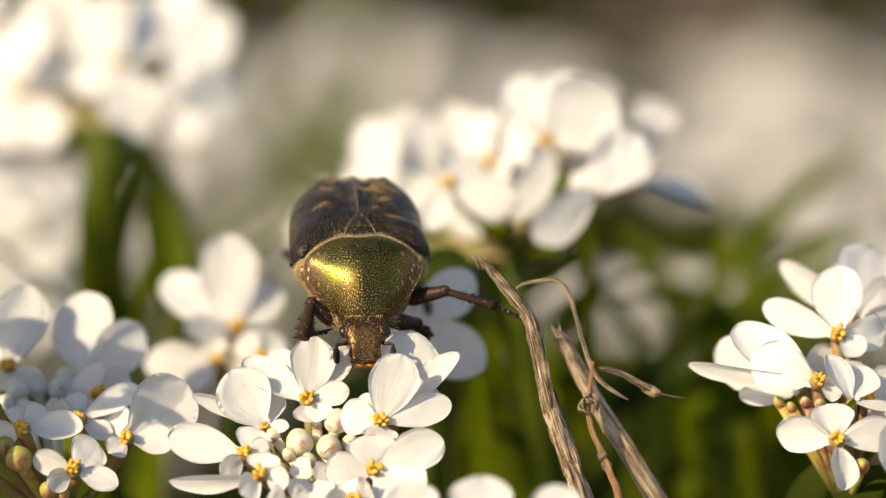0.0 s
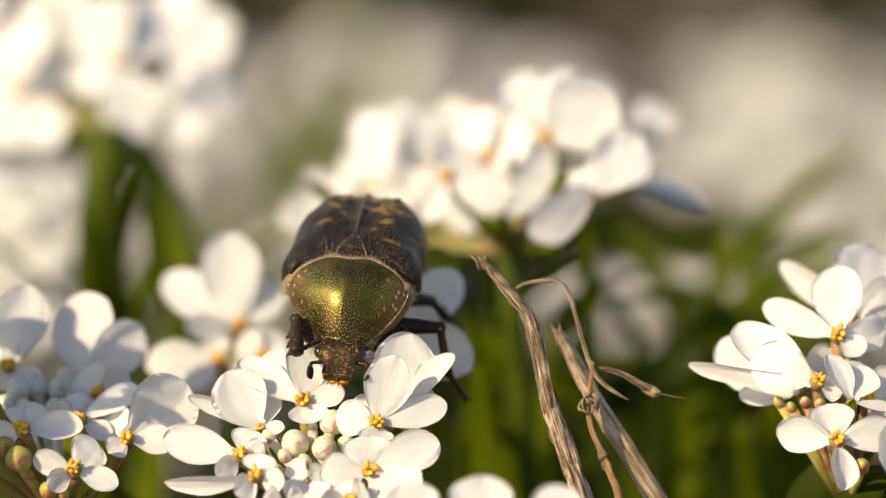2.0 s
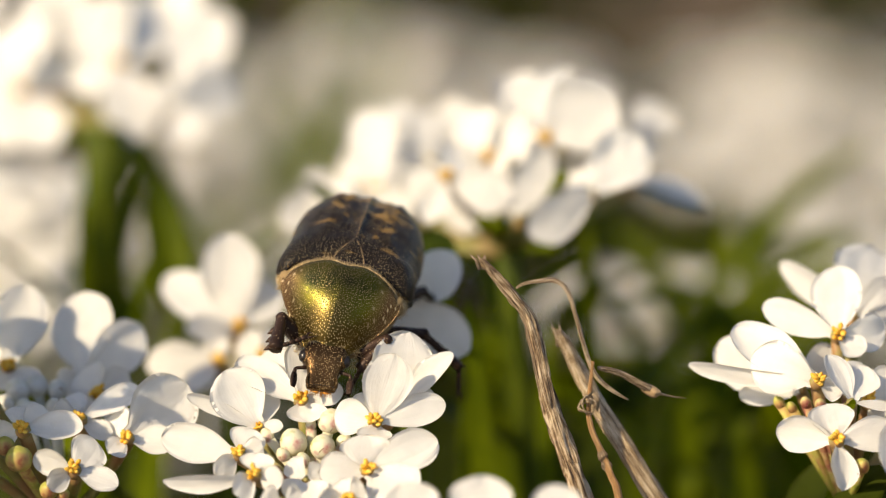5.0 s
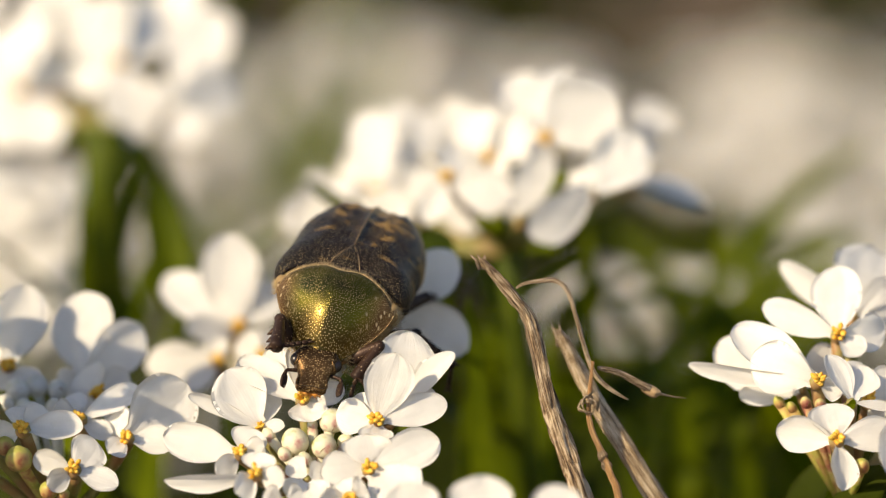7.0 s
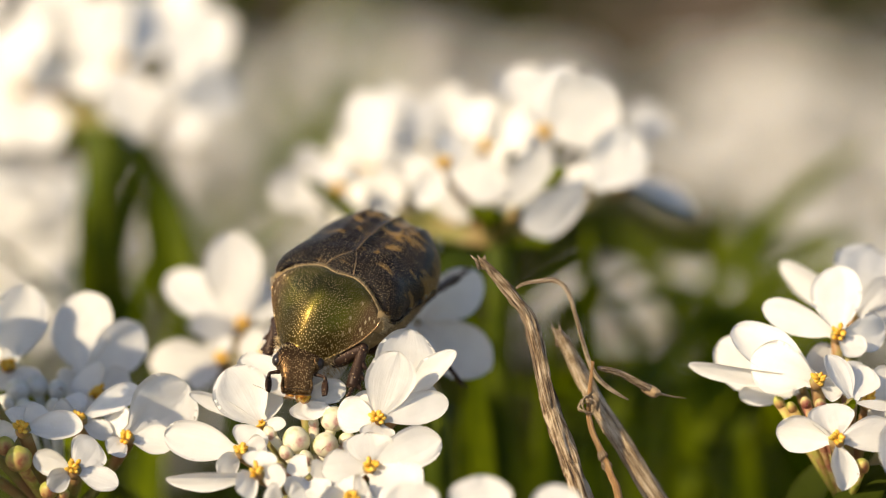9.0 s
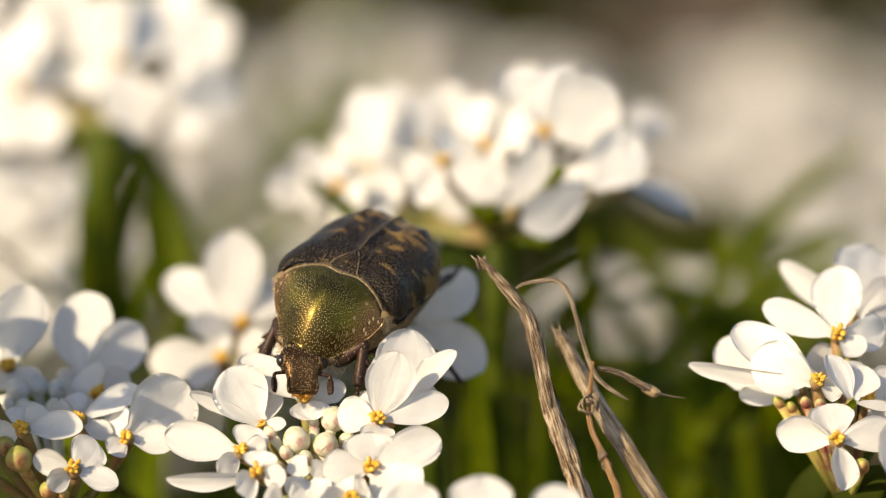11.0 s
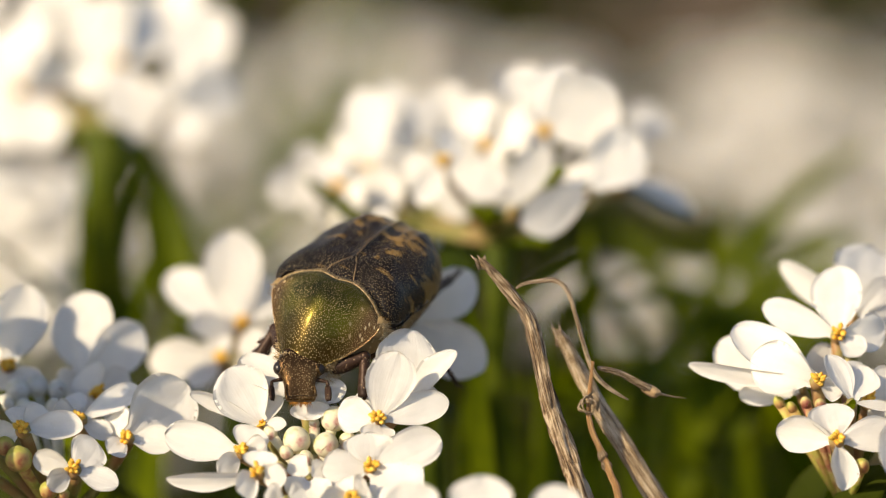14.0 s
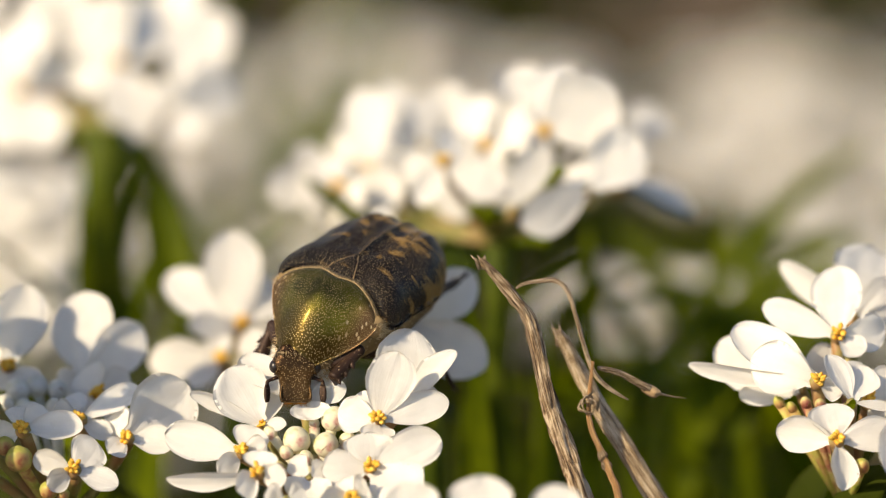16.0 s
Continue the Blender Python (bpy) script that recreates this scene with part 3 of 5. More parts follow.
def build_left_head():
    random.seed(14)
    hub = (-27.9, 2.8, 197.6)
    head = flower_head("broad white candytuft flower head partly in shade", (-27, 10, 0), hub, 1.6, 5)
    flower(head, (-32, 7.5, 208.4), (0, -0.75, 0.65), hub, [
        ((-30.7, 11.7, 213.4), 3.97, (0.14, -0.95, 0.28), 0.12, 0.0), ((-34.3, 11, 209.4), 3.80, (0.16, -0.87, 0.47), 0.12, 0.02),
        ((-30, 6, 207.2), 2.69, (0.32, -0.7, 0.64), 0.12, 0.02), ((-32.9, 6, 207.2), 2.36, (-0.15, -0.91, 0.39), 0.12, 0.02)])
    flower(head, (-26.6, 9.1, 207), (0, -0.75, 0.65), hub, [
        ((-27.4, 13.9, 212), 5.02, (-0.14, -0.95, 0.29), 0.14, 0.0), ((-22.3, 12.6, 209.6), 3.93, (0.11, -0.98, 0.18), 0.14, 0.0),
        ((-28.4, 7.9, 206.5), 2.70, (0.06, -0.98, 0.19), 0.12, 0.02), ((-24.6, 7.8, 206.1), 2.38, (-0.1, -0.98, 0.17), 0.12, 0.02)], open_heart=False)
    flower(head, (-25.2, 5, 207.2), (0, -0.75, 0.65), hub, [
        ((-26.4, 6.5, 208.7), 2.92, (-0.12, -0.97, 0.23), 0.12, 0.02), ((-23, 6.4, 208.2), 2.44, (0.09, -0.98, 0.17), 0.12, 0.02),
        ((-23.7, 3.5, 206), 2.00, (0.1, -0.91, 0.39), 0.12, 0.02), ((-26.6, 3.7, 206.6), 2.09, (-0.1, -0.89, 0.44), 0.12, 0.02)])
    flower(head, (-26, -0.3, 207.2), (0, -0.75, 0.65), hub, [
        ((-21.7, 1.3, 208.9), 2.15, (-0.25, -0.63, 0.73), 0.45, -0.05), ((-23.7, -1.1, 206.1), 1.70, (0.28, -0.61, 0.74), 0.2, 0.02),
        ((-28.1, 0.3, 207.4), 2.70, (-0.03, -0.98, 0.18), 0.12, 0.02), ((-27.1, 1.4, 208.5), 2.47, (0.15, -0.91, 0.39), 0.12, 0.02)])
    flower(head, (-22.6, -1.2, 206.1), (0, -0.75, 0.65), hub, [
        ((-18.5, 1.5, 209.3), 5.18, (0.17, -0.98, 0.13), 0.2, 0.0), ((-19.3, -1.1, 205.6), 2.34, (0.06, -0.67, 0.74), 0.2, 0.02),
        ((-23.8, 0.3, 207.4), 2.80, (-0.14, -0.97, 0.21), 0.12, 0.02), ((-23.8, -2.9, 205.7), 1.88, (-0.1, -0.89, 0.44), 0.12, 0.02)])
    flower(head, (-29.7, -3.8, 207.8), (0, -0.75, 0.65), hub, [
        ((-25.5, -3.3, 208), 2.31, (-0.04, -0.72, 0.69), 0.4, -0.06), ((-28.1, -2.6, 208.9), 2.59, (0.09, -0.97, 0.21), 0.12, 0.02),
        ((-32, -3.4, 207.2), 2.23, (0.05, -1, 0.08), 0.12, 0.02), ((-29.9, -2.5, 209.1), 2.19, (0.17, -0.93, 0.33), 0.12, 0.02)])
    flower(head, (-26, -5.6, 205.4), (0, -0.75, 0.65), hub, [
        ((-24.4, -4.2, 207.1), 2.90, (0.11, -0.97, 0.22), 0.12, 0.02), ((-28.8, -5, 206.4), 2.12, (-0.12, -0.99, -0.01), 0.2, 0.02),
        ((-22.9, -6.1, 204.4), 1.97, (0.19, -0.65, 0.73), 0.2, 0.02), ((-27.8, -6.8, 204.8), 2.00, (0.2, -0.98, -0.06), 0.12, 0.02)])
    for px, r in (((-29.9, -5.3, 206.2), 0.88), ((-27.8, -6, 204.1), 0.60), ((-31, -4.1, 206.7), 0.64), ((-26.8, -5.8, 203.7), 0.44)):
        bud(head, px, r, hub, 1.2, GREENBUD)
    for px, r in (((-31.1, 5.1, 207.5), 0.78), ((-29.8, 6.1, 207.5), 0.75), ((-28.3, 6, 207.2), 0.66), ((-30.4, 2.8, 207), 0.61), ((-28.2, 2.8, 207), 0.61), ((-31.8, 3.8, 206.9), 0.62)):
        bud(head, px, r, hub, 1.2, WHITEBUD)
    # the rest of the head, beyond the picture's edge
    for px, f in (((-36.8, 0.9, 216.4), (-0.5, -0.4, 0.7)), ((-39.9, 4.1, 211.8), (-0.6, -0.3, 0.7)), ((-36.1, -5.9, 211.6), (-0.5, -0.7, 0.6)),
                  ((-42.2, 6.9, 215.2), (-0.6, -0.5, 0.6)), ((-39.9, -4.1, 210.5), (-0.6, -0.5, 0.6)), ((-34.9, -2.2, 213.2), (-0.5, -0.4, 0.7))):
        flower(head, px, f, hub, wild_petals(px, f, 1.0, rnd(0, 6)))
    return head


def build_edge_head():
    random.seed(41)
    hub = (-39.3, -7.3, 216.9)
    head = flower_head("tall white candytuft flower head at the edge of the bed", (-44, -6, 0), hub, 1.5, 4)
    fill_head(head, hub, 5.5, 6, 0.9, 2, (-0.1, -0.2, 1), False, 0.9)
    return head


def build_back_left_head():
    random.seed(15)
    hub = (-16.1, 23.0, 200.5)
    head = flower_head("white candytuft flower head with a yellow heart behind the beetle", (-14, 18, 0), hub, 1.2, 5)
    flower(head, (-15.8, 24.7, 205.6), (0, -0.75, 0.65), hub, [
        ((-17.0, 27.9, 212.3), 4.68, (0, -1, 0.2), 0.12, 0.0), ((-21.6, 26.9, 209.2), 3.85, (0.1, -0.9, 0.45), 0.12, 0.03),
        ((-12.7, 27.7, 208.2), 3.54, (-0.1, -0.9, 0.4), 0.1, 0.0), ((-19.9, 21.6, 206.1), 2.39, (0, -0.8, 0.6), 0.12, 0.05)])
    flower(head, (-17.1, 20.8, 204.1), (-0.1, -0.7, 0.7), hub, [
        ((-22.8, 20.8, 204.1), 3.43, (0.1, -0.9, 0.5), 0.14, 0.03), ((-17.8, 22.4, 205.4), 2.5, CAM, 0.1, 0),
        ((-19.3, 18.2, 202.7), 1.87, (-0.2, -0.8, 0.6), 0.1, 0.05)])
    flower(head, (-13.7, 20.0, 204.8), (0.1, -0.7, 0.7), hub, [
        ((-15.5, 20.9, 206.1), 2.7, CAM, 0.12, 0), ((-12.5, 21.6, 206.3), 2.7, CAM, 0.12, 0), ((-12.0, 18.7, 204.4), 2.5, (0.1, -0.8, 0.6), 0.1, 0.05),
        ((-15.4, 18.5, 203.7), 2.29, (0, -0.8, 0.6), 0.1, 0.05)])
    return head


def build_under_head():
    random.seed(16)
    hub = (-0.6, 13.7, 203.9)
    head = flower_head("white candytuft blossom in the beetle's shadow", (4, 22, 0), hub, 1.2, 6)
    flower(head, (-1.9, 12.6, 210.1), (0.1, -0.75, 0.65), hub, [
        ((2.9, 13.8, 213.4), 3.6, (0.1, -1, 0.3), 0.12, 0.02), ((3.3, 9.6, 207.4), 4.2, (0.15, -1, 0.35), 0.12, 0.02),
        ((-3.9, 9.8, 208.0), 3.0, (0, -0.9, 0.5), 0.12, 0.02), ((-4.0, 15.7, 213.2), 3.6, CAM, 0.12, 0)], open_heart=False)
    part("leaf", blade((-1.2, 22.0, 210.6), (2.6, 23.6, 211.6), 3.2, (0.1, -0.9, 0.5), 0.12, 0.03, 0.3, 1.1, 9, 7, 0.2, 5, 0.05), STEM, head, "short rounded leaf", (-1.2, 22.0, 210.6))
    return head


def build_right_head():
    random.seed(17)
    hub = (29.5, 2.1, 199.2)
    head = flower_head("white candytuft flower head with reddish flower stalks", (36, 14, 0), hub, 1.4, 4)
    flower(head, (28.5, 3, 212.5), (0, -0.75, 0.65), hub, [
        ((23.2, 5.1, 214), 2.51, (-0.08, -0.99, 0.12), 0.15, 0.03), ((28.6, 6.9, 216.4), 3.80, (-0.14, -0.94, 0.31), 0.12, 0.0),
        ((32.2, 4.1, 212.5), 2.82, (0.02, -0.99, 0.14), 0.12, 0.02), ((30.1, 1.6, 211.4), 2.15, (0.28, -0.77, 0.58), 0.12, 0.02)])
    flower(head, (30.4, 9.6, 211.7), (0, -0.75, 0.65), hub, [
        ((32.4, 15.1, 215.6), 5.59, (0.1, -0.96, 0.27), 0.12, 0.0), ((25.3, 13.7, 214.5), 2.67, (-0.35, -0.92, -0.18), 0.15, 0.02),
        ((34.5, 12.9, 212.3), 3.73, (-0.05, -0.9, 0.43), 0.12, 0.02)], open_heart=False)
    flower(head, (26.6, -1.3, 210.5), (0, -0.75, 0.65), hub, [
        ((22, -0.2, 212), 3.72, (-0.04, -0.98, 0.21), 0.12, 0.05), ((20.9, 2.6, 212.9), 3.49, (0.2, -0.78, 0.59), 0.2, 0.0),
        ((17.6, 1.4, 210.8), 1.75, (-0.07, -0.96, -0.27), 0.15, 0.04), ((28.5, -1.5, 209.8), 2.07, (0.09, -0.85, 0.51), 0.12, 0.02)])
    flower(head, (26, 2.3, 208.6), (0, -0.75, 0.65), hub, [
        ((19.7, 6, 210.2), 4.00, (-0.07, -0.99, 0.15), 0.14, 0.02), ((28.2, 4.2, 211.3), 2.40, (0.11, -0.97, 0.23), 0.12, 0.02),
        ((21.5, 3.1, 207.8), 1.82, (0.01, -0.98, 0.17), 0.12, 0.02)], open_heart=False)
    flower(head, (29, -2.2, 209.3), (0, -0.75, 0.65), hub, [
        ((27.5, -0.4, 212.3), 2.38, (0.53, -0.69, 0.48), 0.3, 0.0), ((30.2, 0.9, 210.9), 3.26, (-0.13, -0.92, 0.36), 0.12, 0.02),
        ((32.3, -1.9, 208.7), 0.77, (0.04, -0.79, 0.61), 0.15, 0.02)], open_heart=False)
    flower(head, (30.5, 0.1, 208.4), (0, -0.75, 0.65), hub, [
        ((32.9, 2.1, 209.7), 2.91, (-0.13, -0.88, 0.46), 0.12, 0.02), ((29.1, 2.1, 209.6), 2.43, (0.19, -0.88, 0.44), 0.12, 0.02),
        ((31.5, -0.7, 207.4), 1.88, (0.11, -0.91, 0.39), 0.12, 0.02)])
    flower(head, (27.7, -5.4, 207.6), (0, -0.75, 0.65), hub, [
        ((27.2, -3.5, 209.6), 3.28, (0.1, -0.94, 0.32), 0.14, 0.02), ((23.5, -4.4, 208), 2.79, (-0.04, -1, 0.07), 0.22, -0.05),
        ((32, -4.2, 207.9), 2.69, (-0.03, -0.87, 0.5), 0.12, 0.02), ((27.9, -7.4, 204.6), 2.34, (0.47, -0.83, 0.31), 0.35, 0.04)])
    for px, r in (((24.1, 0.1, 208.4), 0.36), ((24.9, -0.9, 208.4), 0.32), ((29.5, -5.5, 205.7), 0.52)):
        bud(head, px, r, hub, 1.6, GREENBUD)
    for px, r in (((25.8, -1.8, 209.1), 0.36), ((26.8, -2.3, 209.1), 0.40), ((29.1, 1.9, 210.5), 0.41)):
        bud(head, px, r, hub, 1.4, REDBUD)
    for tip, w in (((29.0, -3.6, 210.0), 0.5), ((28.5, -3.9, 209.2), 0.6), ((28.9, -4.0, 209.4), 0.45)):
        part("bract", blade((28.9, -3.4, 209.6), tip, w, CAM, 0.2, 0.05, 0.5, 0.9, 6, 5, 0.1, 4), SUNLIT_GREEN, head, "tiny green bract", (28.9, -3.4, 209.6))
    for a, b, w in (((28.0, -0.8, 198.0), (32.0, -2.9, 204.6), 4.2), ((25.8, 4.7, 195.7), (28.4, 3.8, 202.5), 4.0), ((31.5, -3.1, 197.6), (34.6, -2.4, 203.0), 4.5)):
        part("leaf", blade(a, b, w, (-0.5, -0.4, 0.8), 0.15, 0.08, 0.3, 1.1, 10, 7, 0.25, 3, 0.05), LEAF, head, "", a)
    for px, f in (((36.1, -1.6, 208.7), (0.4, -0.5, 0.8)), ((38.2, 9.1, 211.8), (0.4, -0.3, 0.9)), ((34.1, -5.6, 206.0), (0.3, -0.8, 0.5))):
        flower(head, px, f, hub, wild_petals(px, f, 1.0, rnd(0, 6)))
    return head


def build_middle_head():
    random.seed(18)
    hub = (4.4, 35.3, 209.0)
    head = flower_head("full white candytuft flower head on a dark green stem", (9, 48, 0), hub, 1.2, 5)
    flower(head, (0, 31.3, 216.9), (0, -0.75, 0.65), hub, [
        ((5, 29.6, 215), 3.45, (0.07, -0.89, 0.45), 0.15, 0.03), ((1, 34.8, 218.1), 2.91, (0.13, -0.96, 0.25), 0.12, 0.02),
        ((-3.1, 32, 216), 3.30, (0.04, -0.99, 0.11), 0.12, 0.02), ((-1.9, 28.3, 214.3), 2.44, (-0.15, -0.91, 0.39), 0.12, 0.02)])
    flower(head, (8, 34.9, 218.3), (0, -0.75, 0.65), hub, [
        ((13.9, 33.9, 221.8), 6.88, (0.07, -0.98, 0.19), 0.12, 0.0), ((10.8, 43.3, 221.6), 5.22, (-0.16, -0.92, 0.37), 0.12, 0.02),
        ((6.3, 44.3, 221.5), 4.81, (0.1, -0.94, 0.33), 0.12, 0.02), ((4.6, 37, 218.5), 4.27, (-0.05, -0.99, 0.11), 0.12, 0.02),
        ((7.3, 31.5, 217.4), 2.76, (0.19, -0.95, 0.23), 0.12, 0.02)])
    flower(head, (11.5, 28.7, 215.5), (0, -0.75, 0.65), hub, [
        ((15.2, 32, 219.2), 5.07, (0.13, -0.97, 0.2), 0.15, 0.0), ((6.1, 25.9, 213.4), 3.65, (0.11, -0.99, 0.1), 0.15, 0.03),
        ((12.4, 32.4, 217.1), 2.71, (-0.13, -0.93, 0.35), 0.12, 0.02), ((9.9, 31.1, 216.5), 2.54, (0.13, -0.9, 0.42), 0.12, 0.02)], open_heart=False)
    flower(head, (5.6, 28.3, 214.1), (0, -0.75, 0.65), hub, [
        ((7.7, 30.7, 218.5), 3.06, (0.13, -0.96, 0.25), 0.12, 0.0), ((4.8, 31.7, 214.9), 2.30, (0.22, -0.89, 0.4), 0.12, 0.02)], open_heart=False)
    flower(head, (-5.6, 40.6, 213.1), (0, -0.75, 0.65), hub, [
        ((-6.5, 46.6, 218.7), 4.24, (-0.14, -0.95, 0.29), 0.12, 0.0), ((-2.6, 41.9, 214), 3.82, (0.09, -0.99, 0.09), 0.12, 0.02),
        ((-8.5, 41.3, 212), 3.56, (0.04, -0.98, 0.18), 0.12, 0.02), ((-5.2, 37.6, 210.5), 3.28, (-0.17, -0.94, 0.28), 0.12, 0.02)])
    flower(head, (-1.5, 44.1, 214.5), (0, -0.75, 0.65), hub, [
        ((-0.9, 49.2, 217), 4.95, (0.14, -0.95, 0.29), 0.12, 0.02), ((-4, 47.5, 215.1), 3.88, (0.13, -0.86, 0.49), 0.12, 0.02),
        ((1.7, 46.4, 214.9), 3.32, (-0.05, -0.9, 0.43), 0.12, 0.02), ((-1.9, 41.3, 212), 2.84, (-0.17, -0.93, 0.32), 0.12, 0.02)], open_heart=False)
    flower(head, (-8.5, 38.3, 212.6), (0, -0.75, 0.65), hub, [
        ((-12, 39.2, 212.3), 3.93, (0, -0.99, 0.14), 0.12, 0.02), ((-10.1, 41.9, 213.9), 3.62, (0.2, -0.88, 0.44), 0.12, 0.02),
        ((-9.7, 35.4, 210.3), 3.98, (-0.13, -0.93, 0.35), 0.12, 0.02), ((-6.4, 35.9, 211.7), 3.72, (-0.11, -0.98, 0.17), 0.12, 0.02)])
    flower(head, (3.4, 36.5, 216.7), (0, -0.75, 0.65), hub, [
        ((2, 41.5, 219.2), 3.98, (-0.13, -0.96, 0.26), 0.12, 0.02), ((4.9, 35.1, 215.8), 3.09, (-0.16, -0.98, 0.12), 0.12, 0.02),
        ((1.3, 36.3, 216.1), 2.94, (0.04, -0.98, 0.18), 0.12, 0.02), ((5.3, 40, 218), 3.25, (0.13, -0.97, 0.2), 0.12, 0.02)])
    flower(head, (15.5, 47.4, 214.8), (0, -0.75, 0.65), hub, [
        ((18.5, 49.9, 216), 3.94, (-0.19, -0.8, 0.56), 0.2, 0.0), ((16.3, 45.7, 212.6), 3.01, (0.33, -0.86, 0.39), 0.12, 0.02)], open_heart=False)
    flower(head, (15.2, 44.2, 211.3), (0, -0.75, 0.65), hub, [
        ((21.2, 46.4, 208.5), 2.83, (0.21, -0.54, 0.82), 0.2, 0.03)], open_heart=False)
    flower(head, (10.6, 47, 216.7), (0, -0.75, 0.65), hub, [
        ((13.1, 50.9, 219), 4.84, (-0.17, -0.89, 0.42), 0.12, 0.02), ((9.3, 50.6, 218.1), 4.39, (0.21, -0.89, 0.41), 0.12, 0.02),
        ((8.3, 48.1, 216.8), 3.81, (-0.03, -0.98, 0.18), 0.12, 0.02)], open_heart=False)
    for px, r in (((3.8, 30, 213), 0.67), ((2.7, 30.1, 213.3), 0.58), ((7.9, 26.5, 212), 0.53), ((5.2, 30.8, 212.3), 0.54), ((9.1, 28.2, 217.1), 0.53)):
        bud(head, px, r, hub, 1.5, SUNLIT_GREEN)
    for c in ((-3.9, 42.2, 211.7), (1.7, 40.6, 213.2), (-6.8, 46.4, 211.7), (-3, 49.2, 213.8), (-0.4, 53.4, 213.8), (-10.6, 46, 210.3), (-7.5, 37.7, 210.7), (-4.6, 55, 212.4), (3.2, 55.3, 213.3), (-8.9, 51.9, 209.3)):
        flower(head, c, (rnd(-0.2, 0.3), -0.8, 0.55), hub, wild_petals(c, (rnd(-0.6, 0.7), -0.6, rnd(0.2, 1.0)), 0.9, rnd(0, 6)), 1.0, False)
    return head


def build_upper_left_head():
    random.seed(19)
    hub = (-29.7, 62.3, 211.0)
    head = flower_head("tall white candytuft flower head on a thick green stem", (-40, 82, 0), hub, 2.5, 1)
    flower(head, (-28.6, 66.6, 215.7), (0, -0.75, 0.65), hub, [
        ((-31.6, 74.1, 219.3), 7.18, (-0.15, -0.96, 0.23), 0.12, 0.0), ((-25.8, 74.1, 219.3), 6.33, (0.12, -0.96, 0.25), 0.12, 0.02),
        ((-27, 61.7, 210.2), 5.30, (0.2, -0.91, 0.35), 0.12, 0.02), ((-33.2, 66.2, 214.3), 4.47, (-0.05, -0.89, 0.46), 0.12, 0.02)])
    flower(head, (-23.5, 63.5, 212.5), (0, -0.75, 0.65), hub, [
        ((-20.4, 73.8, 218.5), 5.73, (-0.16, -0.92, 0.36), 0.12, 0.0), ((-18.4, 67.2, 214.1), 5.11, (0.1, -0.99, 0.13), 0.12, 0.02),
        ((-21.7, 60.6, 210.2), 3.81, (0.12, -0.92, 0.37), 0.12, 0.02), ((-26.6, 63.8, 213.4), 3.54, (0.05, -0.89, 0.46), 0.12, 0.02)], open_heart=False)
    flower(head, (-37.7, 67.7, 212.6), (0, -0.75, 0.65), hub, [
        ((-39.2, 75.5, 217.1), 8.11, (-0.2, -0.94, 0.26), 0.12, 0.02), ((-39.3, 64.3, 208.5), 6.00, (-0.23, -0.9, 0.37), 0.12, 0.02),
        ((-34.9, 63.2, 208.3), 5.54, (0.19, -0.9, 0.39), 0.12, 0.02), ((-34.3, 72.7, 215.1), 4.94, (0.13, -0.97, 0.19), 0.12, 0.02),
        ((-42.8, 69.9, 212.8), 5.68, (-0.03, -0.99, 0.11), 0.12, 0.02)])
    flower(head, (-35, 78.9, 214.6), (0, -0.75, 0.65), hub, [
        ((-37, 84.4, 218.6), 7.48, (-0.2, -0.95, 0.23), 0.12, 0.02), ((-33.2, 82.8, 216.9), 5.92, (0.21, -0.96, 0.19), 0.12, 0.02),
        ((-37.6, 79.1, 215.1), 5.77, (-0.03, -0.98, 0.18), 0.12, 0.02)], open_heart=False)
    flower(head, (-23.4, 77.1, 215.6), (0, -0.75, 0.65), hub, [
        ((-24.7, 81.5, 219.3), 5.83, (-0.2, -0.95, 0.25), 0.12, 0.02), ((-20, 80, 214.9), 4.28, (0.01, -1, 0.07), 0.12, 0.02),
        ((-26, 77, 215.1), 4.69, (0.03, -0.98, 0.18), 0.12, 0.02)], open_heart=False)
    flower(head, (-43.3, 74.7, 214.7), (0, -0.75, 0.65), hub, [
        ((-43.8, 80.5, 219.6), 7.39, (-0.21, -0.94, 0.29), 0.12, 0.02), ((-41.4, 76.2, 215.9), 6.36, (0.15, -0.98, 0.12), 0.12, 0.02),
        ((-45.4, 73.3, 210.3), 6.74, (0.13, -0.96, 0.25), 0.12, 0.02)], open_heart=False)
    for px, r in (((-31.7, 65, 210.8), 0.80), ((-30.3, 65.8, 210), 0.80), ((-33.2, 64.6, 209.6), 0.70), ((-28.9, 64.3, 211.8), 0.70)):
        bud(head, px, r, hub, 1.3, SUNLIT_GREEN)
    return head


def build_lower_left_head():
    random.seed(20)
    hub = (-42.4, 106.5, 183.0)
    head = flower_head("round white candytuft flower head deep in the bed", (-56, 100, 0), hub, 1.8, 4)
    fill_head(head, hub, 7.5, 44, 1.0, 3, (0, -0.6, 0.8), far=True)
    return head


FEEDING = build_feeding_head()
build_front_head()
build_left_head()
build_edge_head()
BACK_LEFT = build_back_left_head()
UNDER = build_under_head()
build_right_head()
MIDDLE = build_middle_head()
build_upper_left_head()
build_lower_left_head()


